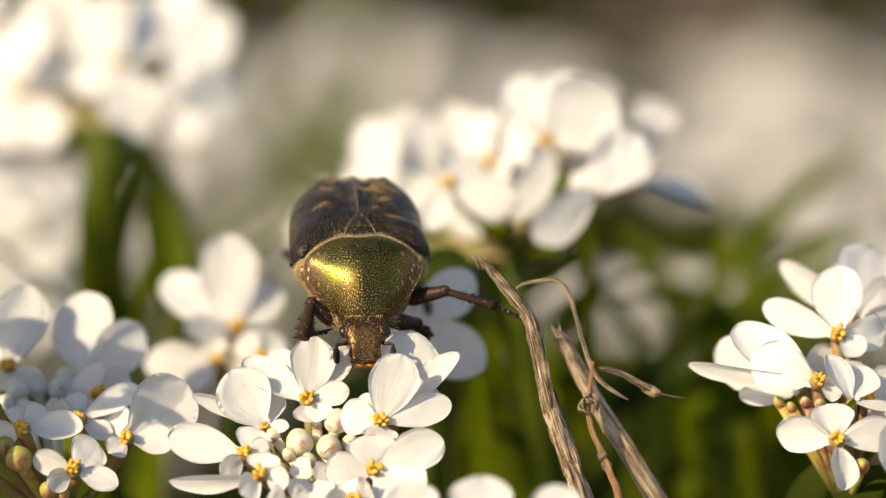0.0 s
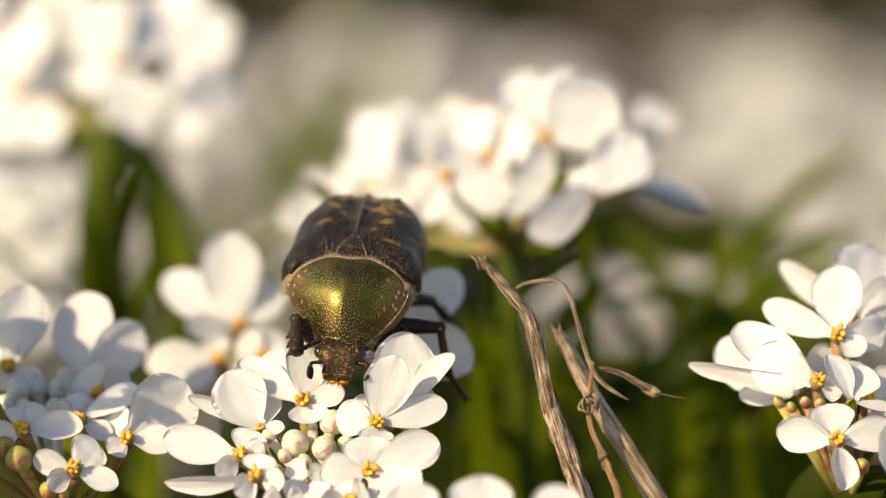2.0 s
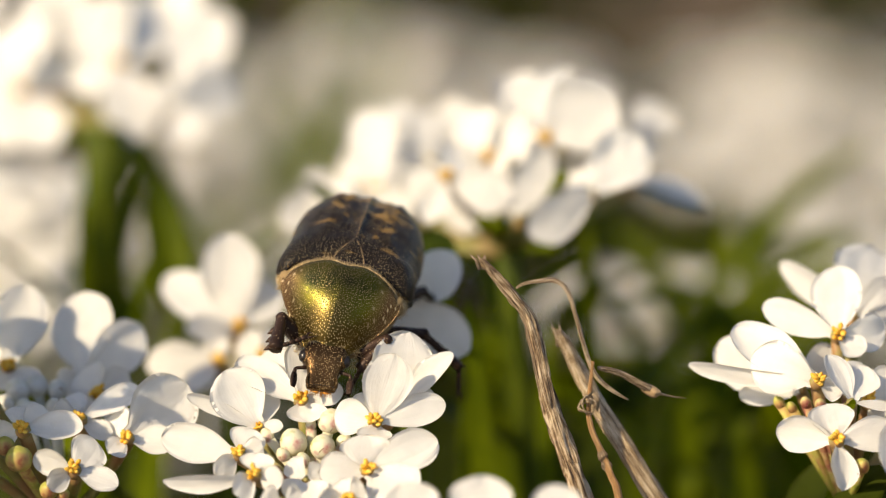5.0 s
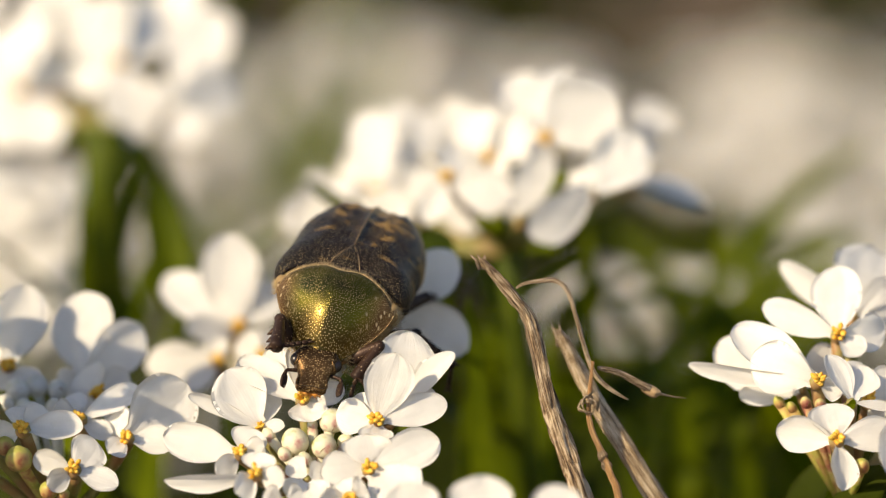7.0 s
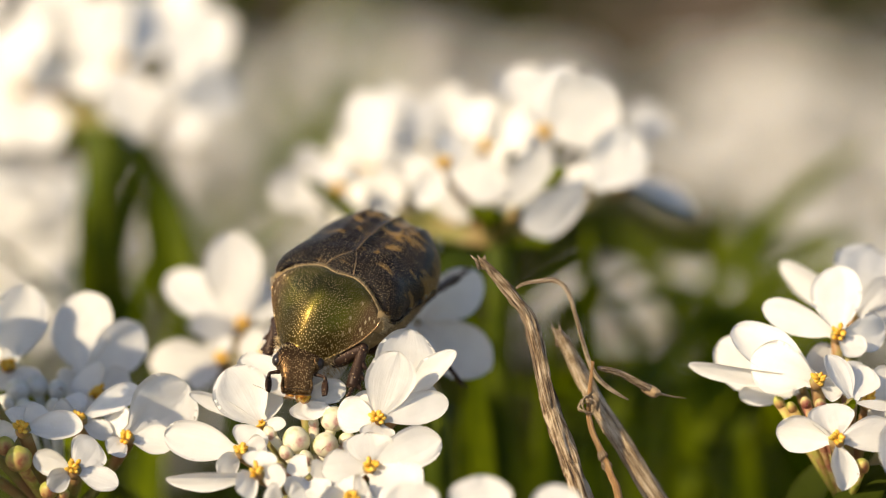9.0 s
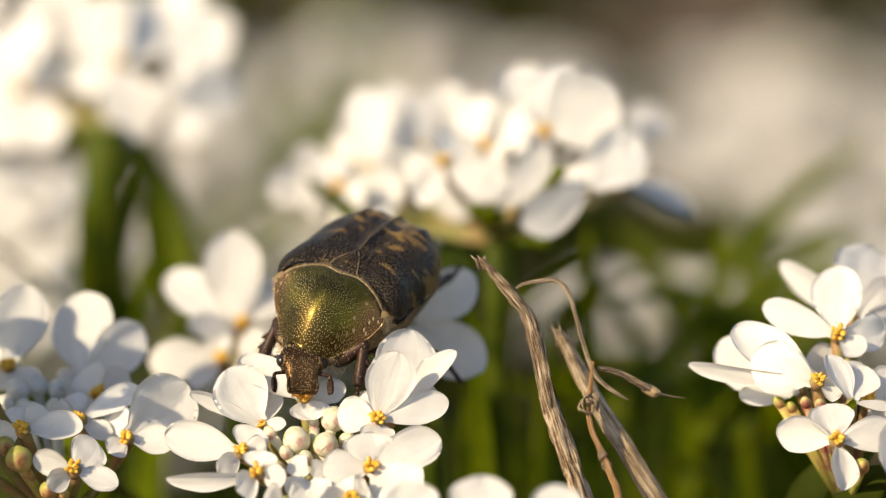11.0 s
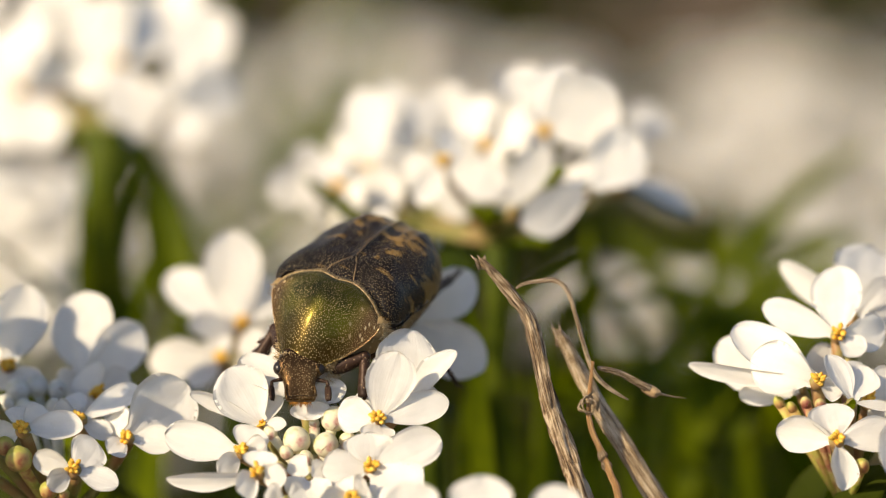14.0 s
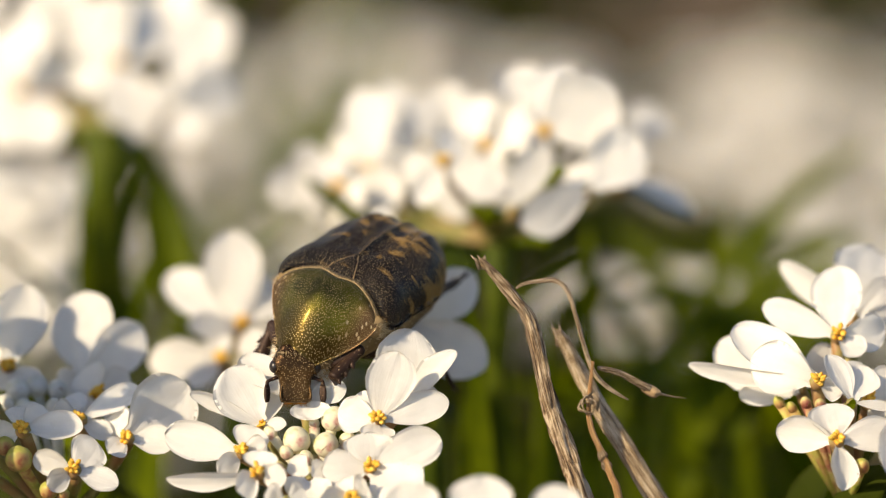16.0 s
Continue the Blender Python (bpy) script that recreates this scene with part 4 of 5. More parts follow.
# ---- dry stalks ----
def build_stalks():
    random.seed(21)
    main = tagged(empty("dry_stalk", (10.5, -4, 0)), "dry brown furrowed plant stalk with a snapped tip", "dead stalk", "dry stalks")
    line = smooth_line([(2.7, 0.9, 219.0), (3.8, 0.5, 217.8), (5.1, 0.1, 216.3), (6.0, -0.3, 215.1), (6.6, -1.4, 213.5), (7.2, -2.7, 211.0), (8.0, -3.8, 208.3),
                        (8.9, -5.1, 205.8), (9.8, -6.2, 203.5), (11.6, -6, 196), (13.0, -6, 180), (14.0, -5, 140), (12, -4, 70), (10.5, -4, 0)], 9)
    part("stalk", tube(line, [0.24, 0.36, 0.42, 0.44, 0.48, 0.56, 0.64, 0.68, 0.74, 0.8, 0.9, 0.95, 1.0], 44, 0.5, 0.8, 3), DRY, main, "", (10.5, -4, 0))
    for k in range(2):
        p = line[24 + k * 26]
        q = p + Vector((rnd(-0.5, 0.1), rnd(-0.7, -0.5), rnd(0.3, 1.0)))
        part("splinter", tube(smooth_line([p + Vector((rnd(-.4, .4), -0.35, -0.8)), p + Vector((0, -0.55, 0)), q], 4), [0.10, 0.07, 0.03], 5), DRY, main, "", p)
    for dx in (-0.35, -0.05, 0.25):
        p = Vector((2.7, 0.9, 218.9)) + Vector((dx, 0, 0))
        part("splinter", tube([p + Vector((0.25, 0, -0.7)), p, p + Vector((dx * 0.7 - 0.15, 0, 0.35))], [0.16, 0.12, 0.04], 6, 0.2), PALE_DRY, main, "", p)

    thin = tagged(empty("dry_tendril", (17, -3, 0)), "thin curled dry tendril on a knotted stalk", "dead stalk", "dry stalks")
    part("tendril", tube(smooth_line([(5.2, 0.0, 217.1), (5.8, -0.2, 217.5), (7.0, -0.5, 217.8), (8.0, -0.5, 217.8), (8.8, -0.7, 217.1), (9.4, -1.3, 215.4),
                                      (9.9, -1.8, 213.7), (10.4, -2.3, 212.2), (11.0, -2.7, 211.2), (12.0, -2.9, 210.4), (13.1, -3.1, 209.8)], 7),
                         [0.09, 0.13, 0.16, 0.20, 0.19, 0.16, 0.17, 0.18, 0.20, 0.17, 0.06], 10, 0.22, 0.7, 5), PALE_DRY, thin)
    part("twig", tube(smooth_line([(11.0, -2.0, 211.8), (11.9, -1.7, 211.5), (12.9, -1.4, 211.0), (14.1, -1.3, 210.3), (14.8, -1.0, 209.8)], 6),
                      [0.16, 0.22, 0.22, 0.25, 0.32], 10, 0.28, 1, 7), DRY, thin)
    part("knot", join(tube(smooth_line([(14.3, -1.1, 210.1), (14.7, -1.1, 209.8), (15.1, -1.1, 209.6), (15.5, -1.0, 209.6)], 4), [0.22, 0.29, 0.33, 0.16], 14, 0.7, 1.0, 4),
                      tube(smooth_line([(15.1, -1.1, 209.6), (16.2, -0.2, 209.0), (17.5, 0.7, 208.5)], 4), [0.14, 0.07, 0.02], 6)), DRY, thin)
    part("twig", tube(smooth_line([(10.6, -2.3, 212.4), (10.4, -2.9, 210.5), (10.3, -3.4, 209.0), (10.6, -3.8, 207.6), (11.4, -4.6, 206.0), (11.9, -5.3, 204.8),
                                   (12.4, -6.2, 203.5), (13.5, -6, 196), (15, -6, 170), (16.5, -4, 100), (17, -3, 0)], 7),
                      [0.13, 0.15, 0.20, 0.22, 0.24, 0.26, 0.28, 0.3, 0.4, 0.5], 10, 0.2, 1, 9), TWIG, thin, "orange-brown jointed twig")
    for a, b, c in (((9.8, -3.3, 209.9), (9.6, -3.9, 209.4), (10.4, -4.1, 209.2)), ((10.2, -3.4, 210.1), (10.7, -4.0, 209.8), (10.4, -4.0, 209.0)),
                    ((10.6, -2.9, 210.3), (9.8, -4.0, 210.0), (10.1, -3.8, 209.0)), ((9.8, -3.2, 209.4), (10.3, -4.1, 210.1), (10.9, -3.5, 209.3)),
                    ((10.1, -2.8, 210.0), (10.9, -3.3, 209.9), (10.9, -3.4, 209.0))):
        part("knot", tube(smooth_line([a, b, c], 5), [0.10, 0.17, 0.08], 7, 0.2, 0.5), PALE_DRY, thin)
    for p, q in (((11.1, -4.4, 206.4), (11.4, -4.6, 205.8)), ((11.4, -4.6, 205.8), (11.7, -4.8, 205.1))):
        p, q = Vector(p), Vector(q)
        part("knot", tube(smooth_line([p, (p + q) / 2, q], 4), [0.22, 0.36, 0.38, 0.24], 14, 0.5, 1.0, p.x), DRY, thin, "", p)

    broad = tagged(empty("dry_stalk", (21, 5, 0)), "broad pale dry stalk with a torn end", "dead stalk", "dry stalks")
    line = smooth_line([(8.2, 3.9, 212.6), (9.0, 3.5, 211.4), (10.1, 2.8, 209.2), (11.5, 1.6, 207.1), (13.3, 0.2, 204.6), (15.5, -0.8, 201.3), (18.5, -1, 196),
                        (21.5, 0, 170), (22.5, 3, 110), (21, 5, 0)], 9)
    part("stalk", tube(line, [0.30, 0.52, 0.66, 0.72, 0.76, 0.80, 0.88, 1.0, 1.1], 30, 0.34, 0.6, 11), PALE_DRY, broad, "", (21, 5, 0))
    p = Vector((8.2, 3.9, 212.5))
    for a, b, r in (((0.25, 0, -0.9), (-0.35, 0.1, 0.45), 0.2), ((0.5, 0, -0.9), (0.15, -0.2, 0.75), 0.16), ((0.1, -0.3, -1.1), (-0.15, -0.4, 0.2), 0.14)):
        part("splinter", tube([p + Vector(a), p + (Vector(a) + Vector(b)) / 2, p + Vector(b)], [r, r * 0.8, 0.04], 7, 0.3), PALE_DRY, broad)


build_stalks()


# ---- the beetle: its own space faces -y, millimetres, origin on the pronotum's hind edge at mid height ----
def lerp(table, v):
    """A smooth curve through the table's knots."""
    n = len(table)
    k = 0
    while k < n - 2 and v > table[k + 1][0]:
        k += 1
    (a, p), (b, q) = table[k], table[k + 1]
    h = b - a

    def slope(i):
        lo, hi = max(i - 1, 0), min(i + 1, n - 1)
        return (table[hi][1] - table[lo][1]) / (table[hi][0] - table[lo][0])
    t = min(max((v - a) / h, 0), 1)
    return ((2 * t ** 3 - 3 * t * t + 1) * p + (t ** 3 - 2 * t * t + t) * h * slope(k)
            + (3 * t * t - 2 * t ** 3) * q + (t ** 3 - t * t) * h * slope(k + 1))


PW = [(0, 1.3), (0.12, 1.85), (0.3, 2.65), (0.55, 3.55), (0.78, 4.1), (0.92, 4.25), (1, 4.15)]
PZ = [(0, -0.65), (0.1, 0.45), (0.28, 1.72), (0.5, 2.65), (0.75, 3.22), (0.92, 3.4), (1, 3.25)]
PE = [(0, -1.9), (0.35, -1.2), (0.7, 0.0), (1, 1.2)]


def hind_edge(x):
    k = max(abs(x) - 1.25, 0) / 3.1
    return 0.15 - 0.34 * math.exp(-(x / 0.85) ** 2) - 1.2 * k ** 1.45


def pronotum_at(u, v, lift=0.0):
    a = u * math.pi / 2 * 0.9
    w, zc, ze = lerp(PW, v), lerp(PZ, v), lerp(PE, v)
    x = w * math.sin(a) / math.sin(math.pi / 2 * 0.9)
    y0, y1 = -5.05 + 0.1 * abs(x), hind_edge(x)
    z = ze + (zc - ze) * max(math.cos(a), 0) ** 0.95 + lift
    rim = math.exp(-((abs(u) - 0.98) / 0.03) ** 2) * 0.11
    return Vector((x * (1 + rim * 0.4), y0 + (y1 - y0) * v, z + rim))


EW = [(0, 4.25), (0.06, 4.75), (0.15, 5.05), (0.3, 4.85), (0.45, 4.8), (0.62, 4.85), (0.78, 4.55), (0.9, 3.7), (0.97, 2.5), (1, 1.3)]
EZ = [(0, 3.05), (0.05, 3.45), (0.2, 3.7), (0.45, 3.75), (0.65, 3.55), (0.8, 3.1), (0.92, 2.2), (1, 0.6)]
EE = [(0, 1.4), (0.2, 0.7), (0.6, 0.1), (1, -0.3)]


def elytra_at(side, u, v, lift=0.0):
    a = u * math.pi / 2
    w, zc, ze = lerp(EW, v), lerp(EZ, v), lerp(EE, v)
    x = w * math.sin(a) ** 0.86 if u > 0 else 0.0
    y0 = hind_edge(x) + 0.30
    y = y0 + (11.2 - 0.25 * x * x / 4 - y0) * v
    z = ze + (zc - ze) * max(math.cos(a), 0) ** 0.62
    behind = min(max((y - 2.8) / 1.0, 0), 1)
    z += behind * (0.14 * math.exp(-(x / 0.16) ** 2) - 0.16 * math.exp(-((x - 0.75) / 0.45) ** 2)) * (1 - v ** 8)
    z += 0.28 * math.exp(-((x - 2.5) ** 2 + ((y - 8.6) * 0.7) ** 2) / 0.9) + 0.12 * math.exp(-((x - 3.9) ** 2 + (y - 1.6) ** 2) / 0.8)
    z += (0.12 * math.exp(-((x - 2.3) / 0.28) ** 2) + 0.07 * math.exp(-((x - 1.35) / 0.2) ** 2)) * behind
    z += 0.10 * noise.noise(Vector((x * 1.1 * side, y * 0.8, 4.4))) + 0.04 * noise.noise(Vector((x * 3.1 * side, y * 2.6, 1.4)))
    return Vector((side * (x + 0.015), y, z + lift))


def loft(stations, n=20, power=0.8):
    """Rounded cross-sections along y: (y, half width, z of the middle, half height)."""
    def at(i, k):
        y, w, zc, h = stations[k]
        a = 2 * math.pi * i / n
        c, s = math.cos(a), math.sin(a)
        return Vector((w * math.copysign(abs(c) ** power, c), y, zc + h * math.copysign(abs(s) ** power, s)))
    verts, faces = grid(at, n, len(stations), True)
    m = len(stations)
    for k in (0, m - 1):
        verts.append(Vector((0, stations[k][0], stations[k][2])))
        faces += [(len(verts) - 1, i * m + k, ((i + 1) % n) * m + k) for i in range(n)]
    return verts, faces


def hairs(roots, length, radius, spread=0.25):
    """Short tapered bristles: roots are (place, way)."""
    verts, faces = [], []
    for p, w in roots:
        w = (Vector(w).normalized() + Vector((rnd(-1, 1), rnd(-1, 1), rnd(-1, 1))) * spread).normalized()
        s = w.orthogonal().normalized() * radius
        u = w.cross(s)
        k = len(verts)
        verts += [p + s, p - s * 0.5 + u * 0.87, p - s * 0.5 - u * 0.87, p + w * length * rnd(0.6, 1.2)]
        faces += [(k, k + 1, k + 3), (k + 1, k + 2, k + 3), (k + 2, k, k + 3)]
    return verts, faces


def segment(length, radii, sides=9, bow=0.0):
    """A limb along -z from its joint."""
    n = len(radii) * 3
    return tube(smooth_line([(0, bow * length * 4 * t * (1 - t), -length * t) for t in [k / (len(radii)) for k in range(len(radii) + 1)]], 3), radii, sides)


FEMUR = {"front": 2.5, "middle": 3.6, "hind": 4.2}
TIBIA = {"front": 2.9, "middle": 3.8, "hind": 4.4}


def build_leg(beetle, kind, side, hip):
    """Thigh under the body; shin and foot under the thigh. Poses come from the walk rows."""
    fl, tl = FEMUR[kind], TIBIA[kind]
    femur = part("femur", segment(fl, [0.45, 0.62, 0.6, 0.5, 0.42], 10), LEGSHELL, beetle)
    teeth = []
    if kind == "front":
        for k, z in enumerate((-0.45, -0.72, -0.97)):
            teeth.append(tube([(0, 0, z * tl + 0.35), (-side * 0.45, 0, z * tl + 0.05), (-side * 0.78, 0, z * tl - 0.2)], [0.32, 0.22, 0.04], 7))
    else:
        for z in (-0.5, -1.0):
            teeth.append(tube([(0, 0, z * tl + 0.3), (0.45, 0, z * tl - 0.25)], [0.2, 0.03], 6))
            teeth.append(tube([(0, 0, z * tl + 0.3), (-0.45, 0, z * tl - 0.25)], [0.2, 0.03], 6))
    bristles = hairs([(Vector((rnd(-.4, .4), rnd(-.4, .4), -rnd(0.2, 0.95) * tl)), (rnd(-1, 1), rnd(-1, 1), -0.7)) for _ in range(40)], 0.5, 0.02)
    tibia = part("tibia", join(segment(tl, [0.38, 0.40, 0.46, 0.54, 0.50] if kind == "front" else [0.30, 0.29, 0.30, 0.34, 0.36], 10), ball((0, 0, 0), (0.46, 0.46, 0.46), None, 9, 7), bristles, *teeth), LEGSHELL, femur)
    beads = []
    for k in range(5):
        beads.append(tube([(0, 0, -k * 0.46), (0, 0.03, -k * 0.46 - 0.2), (0, 0, -k * 0.46 - 0.46)], [0.11, 0.17, 0.19], 7))
    for s in (-1, 1):
        beads.append(tube(smooth_line([(0, 0, -2.25), (s * 0.22, 0.12, -2.55), (s * 0.2, 0.02, -2.85)], 3), [0.09, 0.07, 0.02], 6))
    tarsus = part("tarsus", join(*beads), LEGSHELL, femur)
    return {"femur": femur, "tibia": tibia, "tarsus": tarsus, "hip": Vector(hip), "kind": kind}


def build_beetle():
    random.seed(22)
    beetle = tagged(empty("beetle", (0, 0, 0)), "bronze-green flower beetle with tan-mottled dark wing cases, feeding on a blossom", "beetle")
    nu, nv = 49, 34
    top, faces = grid(lambda i, j: pronotum_at(2 * i / (nu - 1) - 1, j / (nv - 1)), nu, nv)
    low, back = grid(lambda i, j: pronotum_at((2 * i / (nu - 1) - 1) * 0.96, 0.02 + 0.96 * j / (nv - 1), -0.25), nu, nv)
    k = len(top)
    rim = [i * nv for i in range(nu)] + [(nu - 1) * nv + j for j in range(1, nv)] + [i * nv + nv - 1 for i in range(nu - 2, -1, -1)] + list(range(nv - 2, 0, -1))
    shell = faces + [tuple(x + k for x in reversed(q)) for q in back] + [(a, b, b + k, a + k) for a, b in zip(rim, rim[1:] + rim[:1])]
    part("pronotum", (top + low, shell, [(9 + (2 * ((j % k) // nv) / (nu - 1) - 1) * 1.35 * lerp(PW, (j % nv) / (nv - 1)), (j % nv) / (nv - 1) * 6.6) for j in range(2 * k)]), PRONOTUM, beetle, "punctured golden-green metallic neck shield")
    for side in (-1, 1):
        top, faces = grid(lambda i, j: elytra_at(side, i / 27, j / 39), 28, 40)
        low, back = grid(lambda i, j: elytra_at(side, i / 27, j / 39, -0.22), 28, 40)
        k = len(top)
        rim = [i * 40 for i in range(28)] + [27 * 40 + j for j in range(1, 40)] + [i * 40 + 39 for i in range(26, -1, -1)] + list(range(38, 0, -1))
        shell = faces + [tuple(x + k for x in reversed(q)) for q in back] + [(a, b, b + k, a + k) for a, b in zip(rim, rim[1:] + rim[:1])]
        part("wing_case", (top + low, shell, [((q % 1120) // 40 / 27 * 6.5, p.y + 9 + side) for q, p in enumerate(top + low)]), ELYTRON, beetle, "blackish wing case with tan patches")
        part("epimeron", loft([(-1.7, 0.3, 0, 0.4), (-1.2, 0.7, 0, 0.85), (-0.3, 0.9, 0, 1.05), (0.6, 0.7, 0, 0.9), (1.1, 0.2, 0, 0.4)], 12), BELLY, beetle,
             "hairy brown shoulder plate").location = Vector((side * 3.85, 0.2, 1.05)) * MM

    def scutellum(i, j):
        v = j / 9
        w = 1.25 * (1 - v) ** 0.8
        s = 2 * i / 8 - 1
        y = -0.04 + 2.6 * v
        return Vector((s * w, y, elytra_at(1, 0.001, max(y - 0.3, 0) / 10.9).z + 0.17 - 0.10 * s * s - 0.06 * v))
    plate = grid(scutellum, 9, 10)
    part("scutellum", (*plate, [(p.x + 2, p.y + 5) for p in plate[0]]), ELYTRON, beetle, "small dark triangular plate between the wing cases")
    for side in (-1, 1):
        edge = [scutellum(8 if side > 0 else 0, j) + Vector((side * 0.04, 0, 0.0)) for j in range(10)]
        part("seam", tube(edge, [0.055, 0.05, 0.04], 6), SEAM, beetle)
    edge = [elytra_at(1, 0.0, 0.24 + 0.68 * j / 19, 0.02) for j in range(20)]
    part("seam", tube(edge, [0.04, 0.045, 0.045, 0.03], 6), SEAM, beetle)
    part("underbody", loft([(-4.7, 1.2, -1.6, 0.5), (-3.9, 2.2, -1.4, 1.0), (-2.4, 3.2, -1.0, 1.7), (-0.3, 4.0, -0.6, 2.3), (3.0, 4.6, -0.6, 2.7),
                            (7.0, 4.3, -0.7, 2.7), (10.0, 3.2, -0.4, 2.2), (11.6, 2.0, -0.2, 1.4), (12.1, 0.6, -0.3, 0.5)], 24, 0.9), BELLY, beetle,
         "hairy brown underside")
    # pale bristles along the hind edge of the neck shield, on its flanks and below
    roots = []
    for _ in range(900):
        u = rnd(-0.97, 0.97)
        p = pronotum_at(u, 1.0)
        roots.append((p + Vector((0, rnd(0.0, 0.22), rnd(-0.18, 0.02))), Vector((p.x * 0.06, 1.0, 0.55))))
    part("hair_fringe", hairs(roots, 0.34, 0.028), HAIR, beetle, "fringe of short golden hairs")
    edge = [pronotum_at(-0.99 + 1.98 * k / 60, 1.0) + Vector((0, 0.09, -0.06)) for k in range(61)]
    part("hind_rim", tube(edge, [0.05, 0.085, 0.075, 0.07, 0.075, 0.085, 0.05], 7, 0.25), RIM, beetle, "pale tan hind rim of the neck shield")
    for s in (-1, 1):
        roots = []
        for _ in range(280):
            y, a = rnd(-1.2, 1.0), rnd(-1.0, 0.6)
            roots.append((Vector((s * (3.85 + 0.75 * math.cos(a)), y, 1.05 + 0.95 * math.sin(a))), Vector((s, 0.5, -0.3))))
        part("hair_fringe", hairs(roots, 0.42, 0.024, 0.4), HAIR, beetle, "golden hairs on the shoulder")
    roots = []
    for _ in range(1400):
        s = random.choice((-1, 1))
        y = rnd(-4.3, 3.5)
        w = 2.2 + (y + 4.3) * 0.3
        roots.append((Vector((s * w * rnd(0.75, 1.0), y, rnd(-2.2, -0.4) + max(y, -3) * 0.18)), Vector((s, rnd(-0.5, 0.5), -0.5))))
    part("hair_fringe", hairs(roots, 0.5, 0.022, 0.5), HAIR, beetle, "shaggy golden hairs on the flanks")

    neck = Vector((0, -4.75, -1.4))
    head = part("head", loft([(0.9, 1.0, -0.1, 0.7), (0.4, 1.35, 0.0, 0.85), (-0.1, 1.6, 0.02, 0.9), (-0.6, 1.68, 0.02, 0.86), (-1.05, 1.5, 0.0, 0.75),
                              (-1.4, 1.2, -0.02, 0.62), (-1.95, 1.1, -0.05, 0.50), (-2.5, 1.12, -0.08, 0.40), (-2.95, 1.1, -0.06, 0.34),
                              (-3.15, 1.0, -0.06, 0.22)], 28, 0.66), HEADSHELL, beetle, "coppery brown head with a squared snout")
    head.location = neck * MM
    part("snout_rim", tube(smooth_line([(-0.98, -2.0, 0.30), (-1.06, -2.75, 0.28), (-0.85, -3.08, 0.27), (0, -3.0, 0.24), (0.85, -3.08, 0.27),
                                        (1.06, -2.75, 0.28), (0.98, -2.0, 0.30)], 4), [0.06, 0.12, 0.12, 0.12, 0.06], 7), HEADSHELL, head)
    for s in (-1, 1):
        part("eye", ball((s * 1.46, -0.62, 0.16), (0.40, 0.50, 0.46), None, 16, 11), EYEBALL, head, "glossy black eye")
        part("brow", tube(smooth_line([(s * 1.15, -0.1, 0.6), (s * 1.2, -0.8, 0.66), (s * 1.5, -1.25, 0.3)], 4), [0.1, 0.12, 0.06], 7), HEADSHELL, head)
        stalk = tube(smooth_line([(s * 1.25, -1.35, -0.15), (s * 1.6, -1.5, -0.05), (s * 1.95, -1.65, 0.0), (s * 2.0, -1.95, -0.05)], 4), [0.17, 0.13, 0.12, 0.14], 8)
        club = [ball((s * (2.0 + 0.1 * k), -2.5 - 0.03 * k, -0.1 + 0.11 * k), (0.15, 0.68, 0.11), None, 10, 7) for k in (-1, 0, 1)]
        part("antenna", join(stalk, *club), LEGSHELL, head, "short clubbed antenna")
    tuft = hairs([(Vector((rnd(-0.7, 0.7), -2.95, rnd(-0.4, -0.15))), (rnd(-.3, .3), -1, -0.4)) for _ in range(90)], 0.55, 0.035)
    part("mouth_brush", join(ball((-0.35, -2.85, -0.35), (0.38, 0.42, 0.22), None, 9, 7), ball((0.35, -2.85, -0.35), (0.38, 0.42, 0.22), None, 9, 7), tuft),
         MOUTH, head, "orange brush-like mouthparts")
    part("hair_fringe", hairs([(Vector((rnd(-1.3, 1.3), 0.35, rnd(0.6, 0.85))), (0, -1, 0.5)) for _ in range(120)], 0.4, 0.02), HAIR, head)
    legs = {
        "front_a": build_leg(beetle, "front", 1, (-2.0, -3.4, -1.9)), "front_b": build_leg(beetle, "front", -1, (2.0, -3.4, -1.9)),
        "middle_a": build_leg(beetle, "middle", 1, (-3.0, -0.6, -1.8)), "middle_b": build_leg(beetle, "middle", -1, (3.0, -0.6, -1.8)),
        "hind_a": build_leg(beetle, "hind", 1, (-3.0, 3.6, -2.0)), "hind_b": build_leg(beetle, "hind", -1, (3.0, 3.6, -2.0))}
    return beetle, head, legs


BEETLE, HEAD, LEGS = build_beetle()


